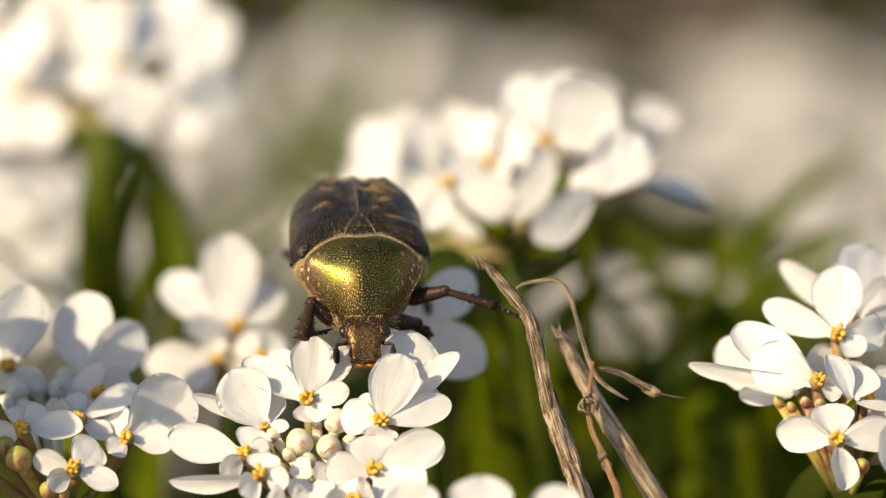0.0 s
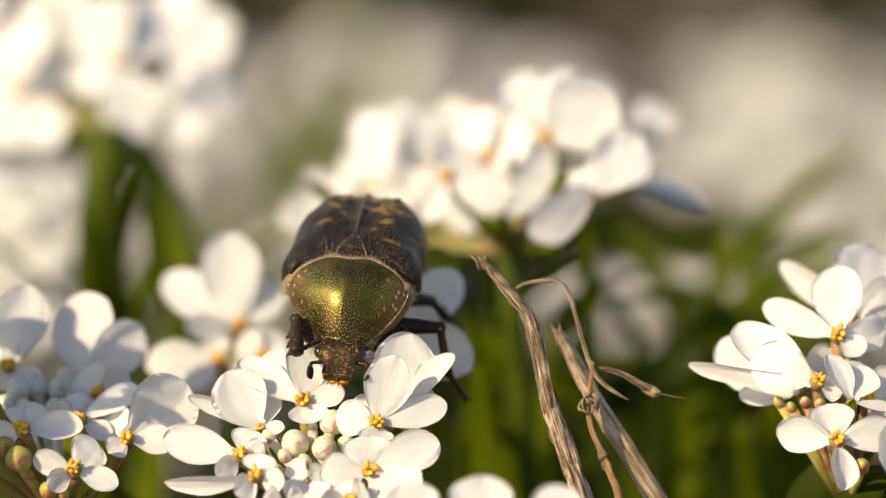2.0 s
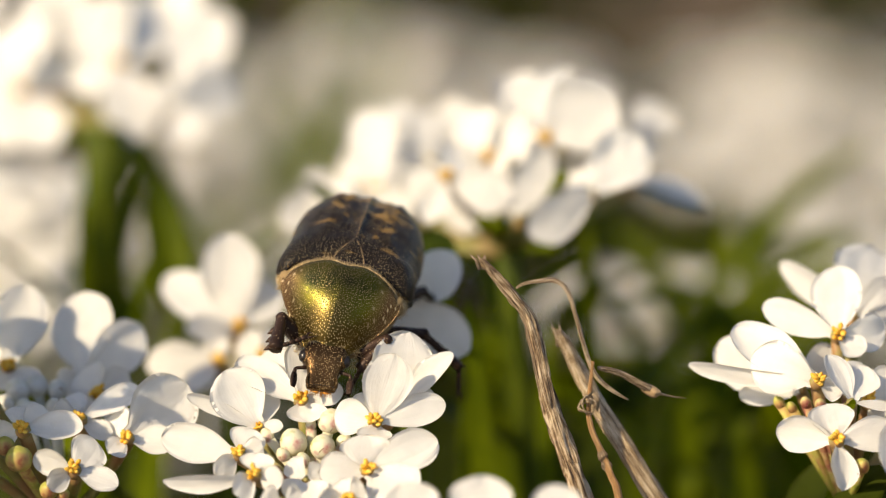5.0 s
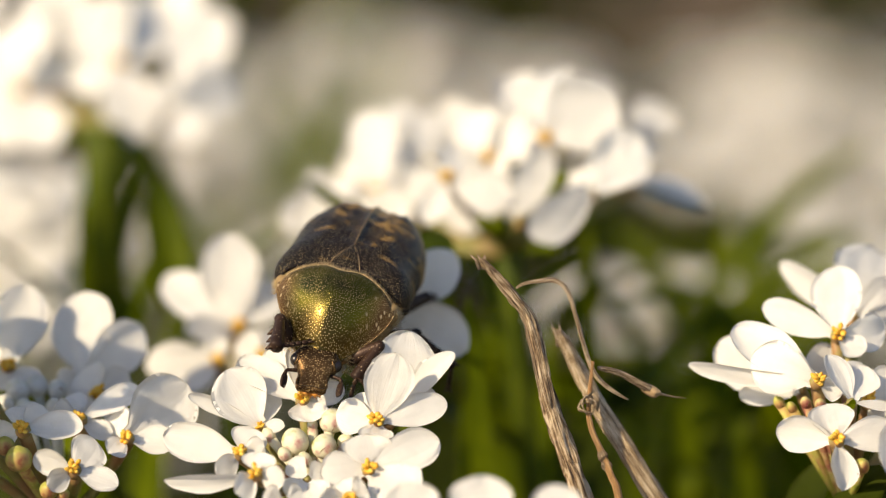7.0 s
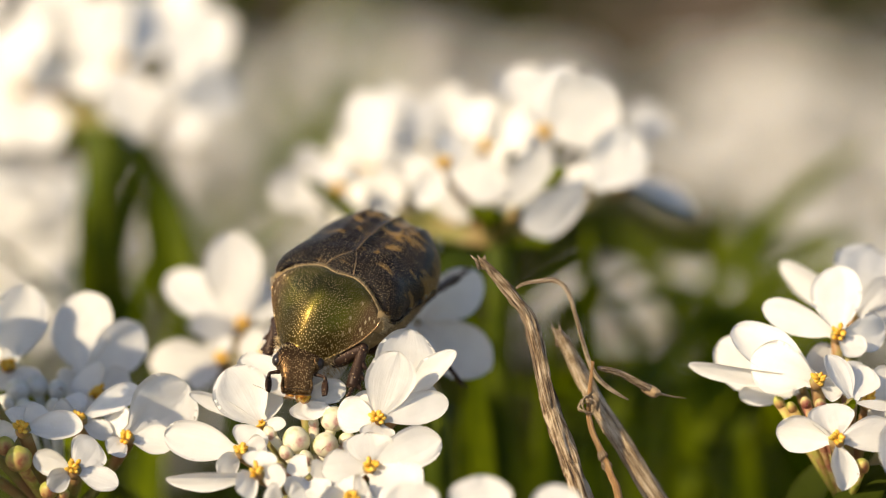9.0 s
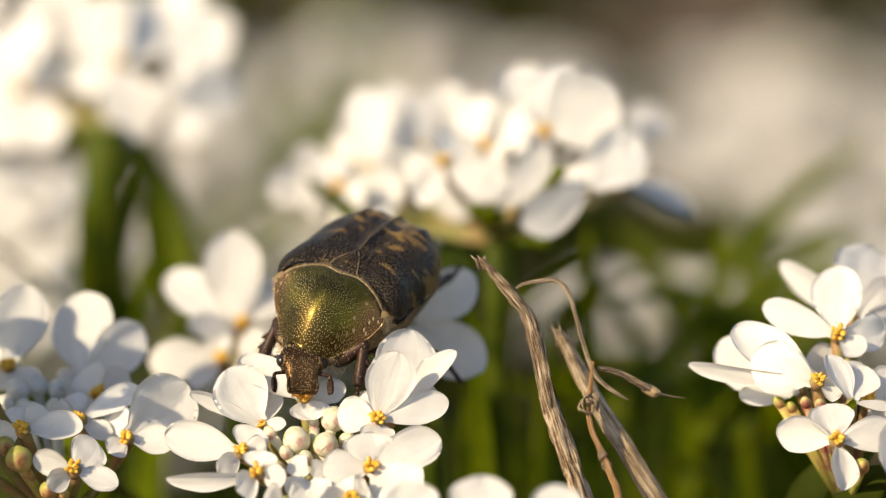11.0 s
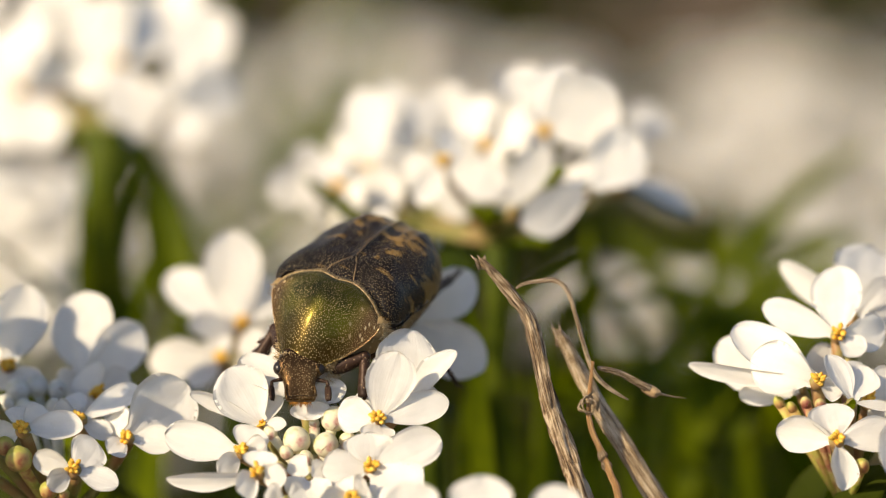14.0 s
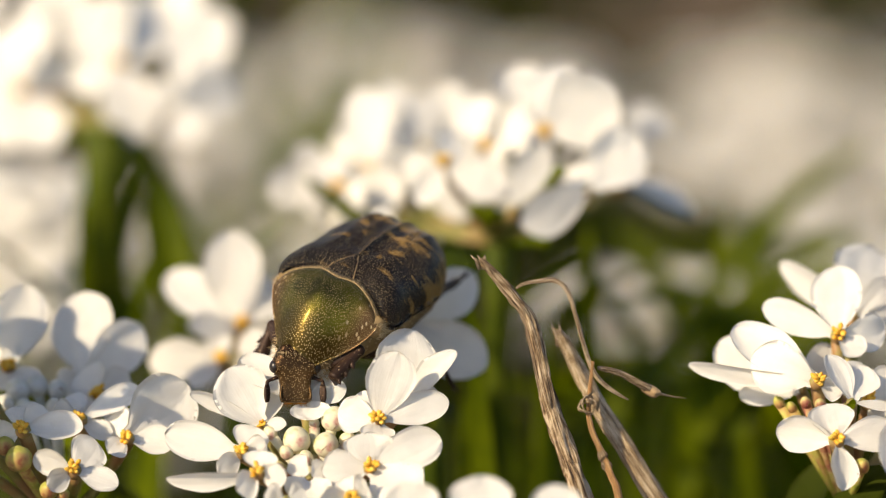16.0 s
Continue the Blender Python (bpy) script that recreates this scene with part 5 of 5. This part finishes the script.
# ---- the bed behind ----
def build_far_heads():
    random.seed(23)
    base = (0, 0, 0)
    kinds = []
    for k in range(3):
        head = tagged(empty("candytuft_head", base), "distant white candytuft flower head in the sunlit bed", "flower", "distant candytuft heads")
        hub = (rnd(-4, 4), rnd(-4, 4), 112)
        stem_with_leaves(head, base, hub, 1.6, 5, (rnd(-6, 6), rnd(-6, 6), 0), 0.3)
        fill_head(head, hub, 10.0, 17, 0.75, 2, (rnd(-.2, .2), -0.25, 1), far=True)
        kinds.append(head)
    spots = []
    for x0, x1, y0, y1, z0, z1, n in ((44, 98, 345, 430, 108, 122, 24), (-24, 10, 330, 430, 108, 124, 6), (-60, -35, 260, 340, 100, 116, 6), (-42, -4, 390, 430, 113, 125, 8), (4, 40, 365, 420, 108, 119, 4), (-38, -14, 325, 362, 112, 123, 9), (45, 90, 300, 335, 100, 112, 2), (34, 82, 274, 310, 112, 121, 4),
                                      (-130, -60, 200, 420, 100, 130, 5), (95, 160, 240, 420, 110, 136, 5)):
        for _ in range(n):
            spots.append((rnd(x0, x1), rnd(y0, y1), rnd(z0, z1)))
    spots += [(-37.6, 326.6, 124.8), (-30.5, 351.5, 120.7), (-21.2, 336.0, 121.4), (-41.2, 310.7, 124.4), (-16.6, 376.9, 117.8), (30.1, 177.5, 149.2)]
    for k, (x, y, z) in enumerate(spots):
        m = pose(x * MM, y * MM, (z - 118) * MM, rnd(-6, 6), rnd(-6, 6), rnd(0, 360))
        if k < 3:
            kinds[k].matrix_basis = m
        else:
            copy_thing(kinds[k % 3], m)


def build_foliage():
    random.seed(24)
    shapes = []
    for _ in range(4200):
        x, y = rnd(-150, 150), rnd(-20, 460)
        top = 140 if y < 120 else 118
        p = Vector((x, y, top + 14 * noise.noise(Vector((x * 0.025, y * 0.025, 3))) - 70 * rnd(0, 1) ** 1.5 - 12))
        a = rnd(0, 6.28)
        way = Vector((math.cos(a), math.sin(a), rnd(0.2, 1.4))).normalized()
        shapes.append(blade(p, p + way * rnd(16, 32), rnd(3, 5), Vector((-way.x * 0.5, -way.y * 0.5, 1)), 0.15, 0.07, 0.25, 1.15, 6, 3, 0.25, len(shapes), 0.04))
    for _ in range(420):
        x, y = rnd(-95, 48), rnd(455, 580)
        p = Vector((x, y, rnd(95, 172)))
        a = rnd(0, 6.28)
        way = Vector((math.cos(a), math.sin(a), rnd(0.3, 1.5))).normalized()
        shapes.append(blade(p, p + way * rnd(24, 40), rnd(5, 8), Vector((-way.x * 0.5, -way.y * 0.5, 1)), 0.15, 0.07, 0.25, 1.15, 6, 3, 0.25, len(shapes), 0.04))
    for c in ((75.7, 414.2, 135.6), (79.8, 403.5, 135.0), (73.6, 424.6, 135.2)):
        for _ in range(15):
            p = Vector(c) + Vector((rnd(-10, 10), rnd(-12, 12), rnd(-24, 4)))
            a = rnd(0, 6.28)
            way = Vector((math.cos(a), math.sin(a), rnd(0.2, 1.2))).normalized()
            shapes.append(blade(p, p + way * rnd(14, 24), rnd(4, 6), Vector((-way.x * 0.5, -way.y * 0.5, 1)), 0.15, 0.07, 0.25, 1.15, 6, 3, 0.25, len(shapes), 0.04))
    tagged(part("foliage", join(*shapes), LEAF), "dense narrow dark green leaves filling the bed", "foliage", "", "stuff")


def build_sunlit_foliage():
    random.seed(31)
    shapes = []
    for c, spread, n in (((-28.3, 314.9, 153.7), (16, 16, 22), 26), ((-23.1, 345.2, 149.8), (12, 16, 16), 6), ((38.4, 238.8, 132.0), (14, 14, 7), 16),
                         ((-17.7, 238.3, 144.3), (12, 12, 8), 10), ((29.3, 120.9, 171.3), (7, 8, 9), 16), ((-29.9, 132.6, 175.0), (8, 10, 14), 10),
                         ((4.6, 34.7, 201.5), (6, 8, 7), 4), ((10.7, 55.3, 187.4), (6, 8, 7), 5), ((22.9, 43.1, 188.4), (6, 8, 7), 7), ((27, 79.2, 186.5), (6, 8, 7), 6), ((17.9, 69.1, 187.8), (6, 8, 7), 4), ((8.6, 50.6, 195.4), (6, 8, 7), 3), ((30.5, 52.9, 186.2), (6, 8, 7), 4), ((-28.1, 56.5, 197.5), (6, 8, 7), 4)):
        for _ in range(n):
            p = Vector(c) + Vector((rnd(-1, 1) * spread[0], rnd(-1, 1) * spread[1], rnd(-1.5, 0.5) * spread[2]))
            a = rnd(0, 6.28)
            way = Vector((math.cos(a), math.sin(a), rnd(0.2, 1.3))).normalized()
            shapes.append(blade(p, p + way * rnd(12, 22), rnd(3, 5), Vector((-way.x * 0.5, -way.y * 0.5, 1)), 0.15, 0.07, 0.25, 1.15, 6, 3, 0.25, len(shapes), 0.04))
    # These leaves look sunlit through their painted colour.
    tagged(part("foliage", join(*shapes), SUNLIT_GREEN), "yellow-green leaf tips painted sunlit among the distant blossoms", "foliage", "", "stuff")


def build_shade_head():
    random.seed(25)
    hub = (23.1, 109.5, 175.3)
    head = flower_head("loose white candytuft blossoms low in the shade of the bed", (36, 130, 0), hub, 1.4, 1)
    for c in ((28.0, 105.5, 182.2), (23.6, 110.8, 180.2), (21.5, 117.8, 178.0)):
        flower(head, c, (-0.1, -0.9, 0.4), hub, wild_petals(c, (-0.1, -0.9, 0.4), 0.55, rnd(0, 6)), 1.0, False)
    for c in ((21.2, 106.0, 177.4), (23.5, 106.7, 176.3)):
        bud(head, c, 1.0, hub)


def build_shoots():
    random.seed(77)
    for foot, tips in (((24, 52, 0), (((23.0, 45.8, 192.5), 6.5), ((25.6, 42.8, 190.1), 5.5), ((21.4, 47.2, 187.4), 5.0))),
                       ((6, 42, 0), (((4.1, 22.0, 209.9), 4.2), ((5.6, 37.1, 198.2), 5.0), ((3.0, 32.6, 197.4), 4.5))),
                       ((-34, 62, 0), (((-23.3, 50.5, 197.5), 5.0), ((-28.1, 62.9, 200.1), 4.5))),
                       ((40, 60, 0), (((30.4, 54.0, 192.1), 4.5), ((31.3, 43.3, 191.4), 5.0))),
                       ((26, 70, 0), (((22.6, 60.0, 204.1), 3.0), ((18.1, 54.0, 192.1), 4.5))),
                       ((8, 75, 0), (((4.2, 59.4, 195.8), 9.0), ((5.6, 60.1, 191.5), 7.0))),
                       ((44, 90, 0), (((23.7, 53.0, 182.5), 8.0), ((27.1, 71.9, 182.4), 8.0))),
                       ((-38, 66, 0), (((-31.2, 63.0, 206.9), 4.5), ((-27.8, 64.5, 204.9), 4.0), ((-29.0, 59.3, 201.8), 5.5))),
                       ((12, 46, 0), (((10.1, 41.1, 200.8), 4.5), ((8.4, 46.0, 206.1), 4.0)))):
        shoot = tagged(empty("leafy_shoot", foot), "upright green shoot with long narrow leaves", "plant", "leafy shoots")
        top = Vector(foot) + Vector((0, 0, 150))
        part("stem", tube(smooth_line([foot, Vector(foot) + Vector((1, 1, 70)), top], 6), [1.2, 1.0, 0.7], 8), STEM, shoot, "", foot)
        for tip, w in tips:
            way = (Vector(tip) - top)
            # Shoot leaves use the leaf green that has sunlight painted in.
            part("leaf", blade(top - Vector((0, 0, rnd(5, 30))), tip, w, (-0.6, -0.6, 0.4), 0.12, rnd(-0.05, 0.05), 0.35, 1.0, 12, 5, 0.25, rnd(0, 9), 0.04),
                 SUNLIT_GREEN, shoot, "", top)


build_shoots()
build_shade_head()
build_far_heads()
build_foliage()
build_sunlit_foliage()


# ---- what moves ----
def pivoted(base, pivot, angle):
    """A lean of a head about a place on it."""
    p = Matrix.Translation(vec(pivot))
    return p @ pose(0, 0, 0, 0, angle, 0) @ p.inverted() @ Matrix.Translation(vec(base))


def aim(a, b, hint):
    """The pose of a limb at a whose -z points to b."""
    z = (a - b).normalized()
    x = (Vector(hint) - z * z.dot(Vector(hint))).normalized()
    y = z.cross(x)
    m = Matrix((x, y, z)).transposed().to_4x4()
    m.translation = a * MM
    return m


def move_leg(leg, stands, rows):
    """rows: seconds, then where knee, ankle and toe point to, in the world."""
    fl, tl = FEMUR[leg["kind"]], TIBIA[leg["kind"]]
    hip = leg["hip"]
    out = {"femur": [], "tibia": [], "tarsus": []}
    for t, *goals in rows:
        back = stands[t].inverted()
        knee, ankle, toe = [(back @ vec(g)) / MM for g in goals]
        hint = Vector((1, 0, 0.2))
        f = aim(hip, knee, hint)
        knee = hip + (knee - hip).normalized() * fl
        s = aim(knee, ankle, hint)
        ankle = knee + (ankle - knee).normalized() * (tl - 0.1)
        g = aim(ankle, toe, hint)
        out["femur"].append((t, f))
        out["tibia"].append((t, f.inverted() @ s))
        out["tarsus"].append((t, f.inverted() @ g))
    for name, keys in out.items():
        walk(leg[name], keys)


def motions():
    rows = [(0, -5.94, 3.77, 216.78, 11.6, -0.5, 4.6), (0.5, -6.3, 3.73, 216.29, 10.9, 0.1, 3.8), (1, -6.89, 3.53, 215.7, 10, -1.1, -1.3),
            (1.5, -6.74, 3.2, 215.52, 12.7, 0.1, -3.2), (2, -6.67, 3.22, 215.39, 13.3, 2.2, -6.7), (2.6, -6.97, 3.26, 215.38, 12.9, 5.2, -6.1),
            (3, -6.82, 3.31, 215.18, 13.5, 7.6, -3.7), (3.5, -6.96, 3.13, 215.02, 15.7, 9.6, -5.4), (4.2, -7.14, 3, 215.15, 16.8, 12.1, -6.4),
            (6.3, -7.45, 3.08, 214.94, 12, 9.7, -9.2), (7, -7.56, 2.83, 214.72, 13.1, 11.1, -12.1), (7.5, -7.89, 2.69, 214.72, 10.8, 12.1, -20.5),
            (8, -7.77, 2.66, 214.64, 8.5, 13.2, -24.5), (8.6, -7.84, 2.55, 214.65, 9.9, 13, -24.5), (9, -7.88, 2.44, 214.65, 10.5, 12.2, -26.4),
            (11.3, -7.7, 2.54, 214.62, 10.6, 12.9, -24.6), (12, -7.68, 2.48, 214.55, 10.3, 11.6, -24.8), (12.5, -7.64, 2.4, 214.43, 11, 12.1, -26),
            (13.2, -7.64, 2.31, 214.31, 11.1, 12.7, -25.3), (14.5, -7.94, 2.18, 214.31, 11.5, 11.5, -28.2), (15, -7.91, 2.21, 214.36, 11.2, 12.03, -28.93), (16, -7.85, 2.26, 214.46, 10.6, 13.1, -30.4)]
    stands = {t: pose(x * MM, y * MM, z * MM, a, b, c) for t, x, y, z, a, b, c in rows}
    walk(BEETLE, [(t, stands[t]) for t in stands])
    nods = [(0, 24.3, -3.1), (0.5, 20.7, -0.4), (1, 20, 4.5), (1.5, 7.4, 5.7), (2, 9.8, 4.5), (2.6, 19.2, 0.1), (3, 17.5, -6.7), (3.5, 0.4, 1.3), (4.2, 10.8, 3.5), (6.3, 23.6, 16.7), (7, 15.4, 8.5), (7.5, 24.6, 19), (8, 28, 29.3), (8.6, 23.5, 28.1), (9, 22.8, 29.4), (11.3, 20.5, 31.7), (12, 22.1, 32.4), (12.5, 29.3, 35.7), (13.2, 21.4, 32.6), (14, 23, 35), (14.5, 30, 39), (15, 38, 40), (15.5, 43, 40), (16, 46, 40)]
    walk(HEAD, [(t, pose(0, -4.75 * MM, -1.4 * MM, a, 0, b)) for t, a, b in nods])
    shift = [(0, 6, 4), (0.5, 6, 4), (1, 1, 6), (1.5, 0, 6), (2, -2, 6), (3, -3, 8), (3.5, -2, 7), (4.2, -6, 6), (6.3, -2, 1), (7, -2, 3),
             (7.5, -2, 3), (8, 3, 0), (8.6, 2, 0), (9.2, 0, 0), (12.0, 1, 0), (16, 1, 0)]
    walk(FEEDING, [(t, Matrix.Translation(vec((-9 + 0.04 * a, 6, -0.042 * b)))) for t, a, b in shift])
    shift = [(0, -9, 4), (1, -7, 1), (2, -6, 1), (4.2, -5, 3), (6.3, -7, 3), (7.5, -7, 4), (8, 0, 0), (9.2, 0, 0), (11.3, -1, -2), (16, -1, -2)]
    walk(BACK_LEFT, [(t, Matrix.Translation(vec((-14 + 0.042 * a, 18, -0.044 * b)))) for t, a, b in shift])
    lean = [(0, 6.6), (0.5, 6.3), (1, 4.6), (1.5, 4.2), (3.5, 4.2), (4.2, 4.2), (6.3, 4.6), (7, 4.6), (7.5, 3.6), (8, 0), (9.2, 0), (11.3, -0.6), (16, -0.6)]
    walk(MIDDLE, [(t, pivoted((9, 48, 0), (14.4, 36.7, 219.6), -a)) for t, a in lean])
    shift = [(0, -12, 0), (0.5, -25, -8), (1, -30, -5), (2, -35, 0), (2.6, -35, -10), (3, -38, -25), (4.2, -38, -30), (6.3, -42, -35), (7.5, -42, -30),
             (8, -12, -5), (9.2, 0, 0), (11.3, -12, 0), (16, -10, 0)]
    walk(UNDER, [(t, Matrix.Translation(vec((4 + 0.042 * a, 22, -0.044 * b)))) for t, a, b in shift])
    move_leg(LEGS["front_a"], stands, [
        (0, (-9.8, -0.1, 216.4), (-10.0, -2.6, 213.7), (-8.8, -0.9, 214.0)), (0.5, (-10.2, -0.3, 215.9), (-9.8, -2.7, 213.2), (-8.6, -1.0, 213.8)),
        (1, (-11.1, -0.5, 215.3), (-10.2, -2.9, 212.6), (-9.0, -1.1, 213.4)), (2, (-10.9, -0.4, 215.4), (-10.3, -2.8, 212.9), (-9.0, -1.1, 213.4)),
        (2.6, (-11.1, -0.4, 215.5), (-10.7, -2.8, 213.1), (-9.6, -1.1, 213.2)), (3, (-10.9, -0.4, 215.4), (-11.5, -3.2, 213.5), (-9.9, -2.1, 213.4)),
        (4.2, (-11.8, -0.4, 215.5), (-11.8, -3.3, 212.9), (-10.1, -2.0, 213.8)), (6.3, (-11.9, -0.3, 215.7), (-11.8, -3.2, 213.3), (-10.3, -2.0, 213.8)),
        (7, (-12.0, -0.3, 215.7), (-11.8, -3.2, 213.3), (-10.5, -2.1, 213.6)), (8, (-12.3, 4.4, 214.1), (-12.4, 2.6, 211.8), (-11.5, 1.3, 211.1)),
        (9, (-12.3, 4.4, 214.0), (-12.4, 2.6, 211.8), (-11.5, 1.4, 211.3)), (11.3, (-12.2, 4.3, 213.8), (-12.5, 2.7, 212.1), (-11.5, 1.4, 211.5)),
        (13.2, (-12.2, 4.2, 213.4), (-12.6, 2.6, 211.9), (-11.5, 1.4, 211.5)), (14.5, (-12.6, 4.1, 213.3), (-12.9, 2.6, 211.7), (-11.8, 1.4, 211.3)),
        (16, (-12.6, 4.2, 213.4), (-12.9, 2.5, 211.6), (-11.8, 1.3, 211.1))])
    move_leg(LEGS["front_b"], stands, [
        (0, (-2.3, 2.2, 213.7), (-1.2, 5.5, 211.1), (-0.6, 5.8, 208.6)), (0.5, (-2.4, 1.7, 213.7), (-1.8, 3.4, 211.0), (-1.6, 2.7, 208.9)), (1, (-2.6, 1.4, 213.9), (-2.6, 0.9, 210.8), (-3.4, 0.4, 209.3)),
        (2, (-3.0, 1.2, 213.3), (-3.8, 0.9, 210.8), (-4.6, 0.4, 209.3)), (2.6, (-3.7, 1.0, 212.8), (-5.2, 0.3, 211.1), (-5.8, -0.1, 209.4)),
        (3, (-3.8, 1.0, 212.7), (-4.7, 0.2, 211.0), (-5.4, -0.1, 209.4)), (4.2, (-4.5, -0.0, 212.8), (-6.1, -1.0, 211.4), (-7.0, -1.0, 209.8)),
        (6.3, (-4.1, 0.1, 213.2), (-5.1, -0.2, 210.8), (-5.6, -0.1, 209.4)), (7, (-5.0, -0.6, 212.7), (-6.6, -2.4, 210.5), (-6.8, -2.3, 209.0)),
        (7.5, (-5.8, -1.1, 212.7), (-7.4, -3.0, 210.2), (-5.9, -2.9, 210.5)), (8, (-5.9, -1.2, 212.4), (-7.1, -3.1, 209.8), (-7.4, -2.4, 208.6)),
        (9, (-5.7, -1.1, 212.9), (-6.6, -3.1, 209.9), (-7.2, -2.4, 208.8)), (11.3, (-5.8, -1.0, 213.0), (-6.0, -2.6, 209.8), (-6.4, -2.5, 208.4)),
        (12, (-5.6, -1.1, 212.8), (-5.8, -2.6, 209.6), (-6.2, -2.5, 208.4)), (13.2, (-5.4, -1.2, 212.3), (-5.7, -2.6, 209.7), (-6.0, -2.5, 208.4)),
        (14.5, (-5.8, -1.2, 212.3), (-5.6, -2.6, 209.7), (-5.8, -2.5, 208.4)), (15, (-5.8, -1.2, 212.3), (-5.8, -2.6, 209.7), (-6.0, -2.0, 208.4)), (16, (-6.1, -1.1, 212.7), (-8.0, -3.0, 211.0), (-7.6, -0.6, 210.0))])
    move_leg(LEGS["middle_b"], stands, [
        (0, (0.6, 2.0, 216.3), (3.5, 1.6, 215.3), (5.3, 1.4, 214.5)), (0.5, (-0.9, 2.3, 214.3), (0.0, 2.1, 210.4), (1.9, 2.4, 207.9)),
        (1, (-1.1, 2.3, 214.2), (-0.4, 2.3, 210.7), (1.3, 2.4, 208.1)), (2, (-0.9, 3.0, 213.1), (0.2, 3.2, 210.4), (1.5, 3.4, 207.7)),
        (3, (-1.0, 3.0, 213.0), (0.7, 3.1, 210.0), (1.7, 3.5, 208.1)), (4.2, (-1.2, 3.8, 212.2), (1.1, 4.1, 210.1), (1.9, 4.4, 207.8)),
        (6.3, (-1.6, 3.8, 212.4), (0.7, 4.0, 209.7), (0.5, 4.4, 207.8)), (7.5, (-1.7, 3.8, 212.2), (0.7, 3.9, 209.5), (0.7, 4.4, 207.8)),
        (8, (-1.6, 3.7, 212.0), (0.2, 4.9, 209.3), (1.3, 4.9, 207.6)), (9, (-1.6, 3.6, 211.8), (0.7, 5.0, 209.5), (1.7, 4.9, 207.6)),
        (16, (-1.6, 3.6, 211.8), (0.5, 4.9, 209.3), (1.0, 4.8, 207.4))])
    move_leg(LEGS["hind_b"], stands, [
        (0, (-1.6, 10.4, 213.2), (-1.0, 13.7, 210.3), (-0.2, 15.2, 208.4)), (6.3, (-1.0, 10.4, 213.2), (-0.6, 13.9, 210.9), (0.3, 15.5, 209.6)),
        (7.5, (-0.8, 8.4, 213.6), (0.3, 13.5, 213.0), (1.1, 16.6, 212.9)), (8, (-0.7, 7.6, 214.3), (1.3, 12.7, 213.8), (2.8, 15.9, 213.8)),
        (9, (-0.7, 7.6, 214.3), (1.5, 12.7, 213.9), (2.8, 15.9, 213.8)), (16, (-0.6, 7.6, 214.1), (1.6, 12.7, 213.7), (2.8, 15.8, 213.6))])
    move_leg(LEGS["hind_a"], stands, [
        (0, (-10.4, 11.0, 215.1), (-11.3, 14.1, 214.8), (-11.8, 17.0, 214.2)), (1, (-10.0, 10.8, 214.5), (-10.4, 14.7, 213.5), (-10.7, 17.6, 212.5)),
        (6.3, (-9.4, 10.8, 214.5), (-9.7, 14.7, 213.5), (-10.0, 17.6, 212.5)), (16, (-10.3, 12.9, 214.5), (-10.9, 16.7, 213.3), (-11.4, 18.6, 212.6))])
    move_leg(LEGS["middle_a"], stands, [
        (0, (-9.9, 7.3, 213.3), (-9.7, 6.5, 211.0), (-9.2, 5.3, 210.5)), (2, (-9.9, 7.2, 212.9), (-9.7, 6.5, 211.0), (-9.2, 5.3, 210.5)),
        (7, (-10.5, 7.0, 212.5), (-10.5, 6.5, 210.8), (-10.1, 5.3, 210.3)), (16, (-10.5, 7.0, 212.5), (-10.5, 6.5, 210.8), (-10.1, 5.3, 210.3))])


motions()
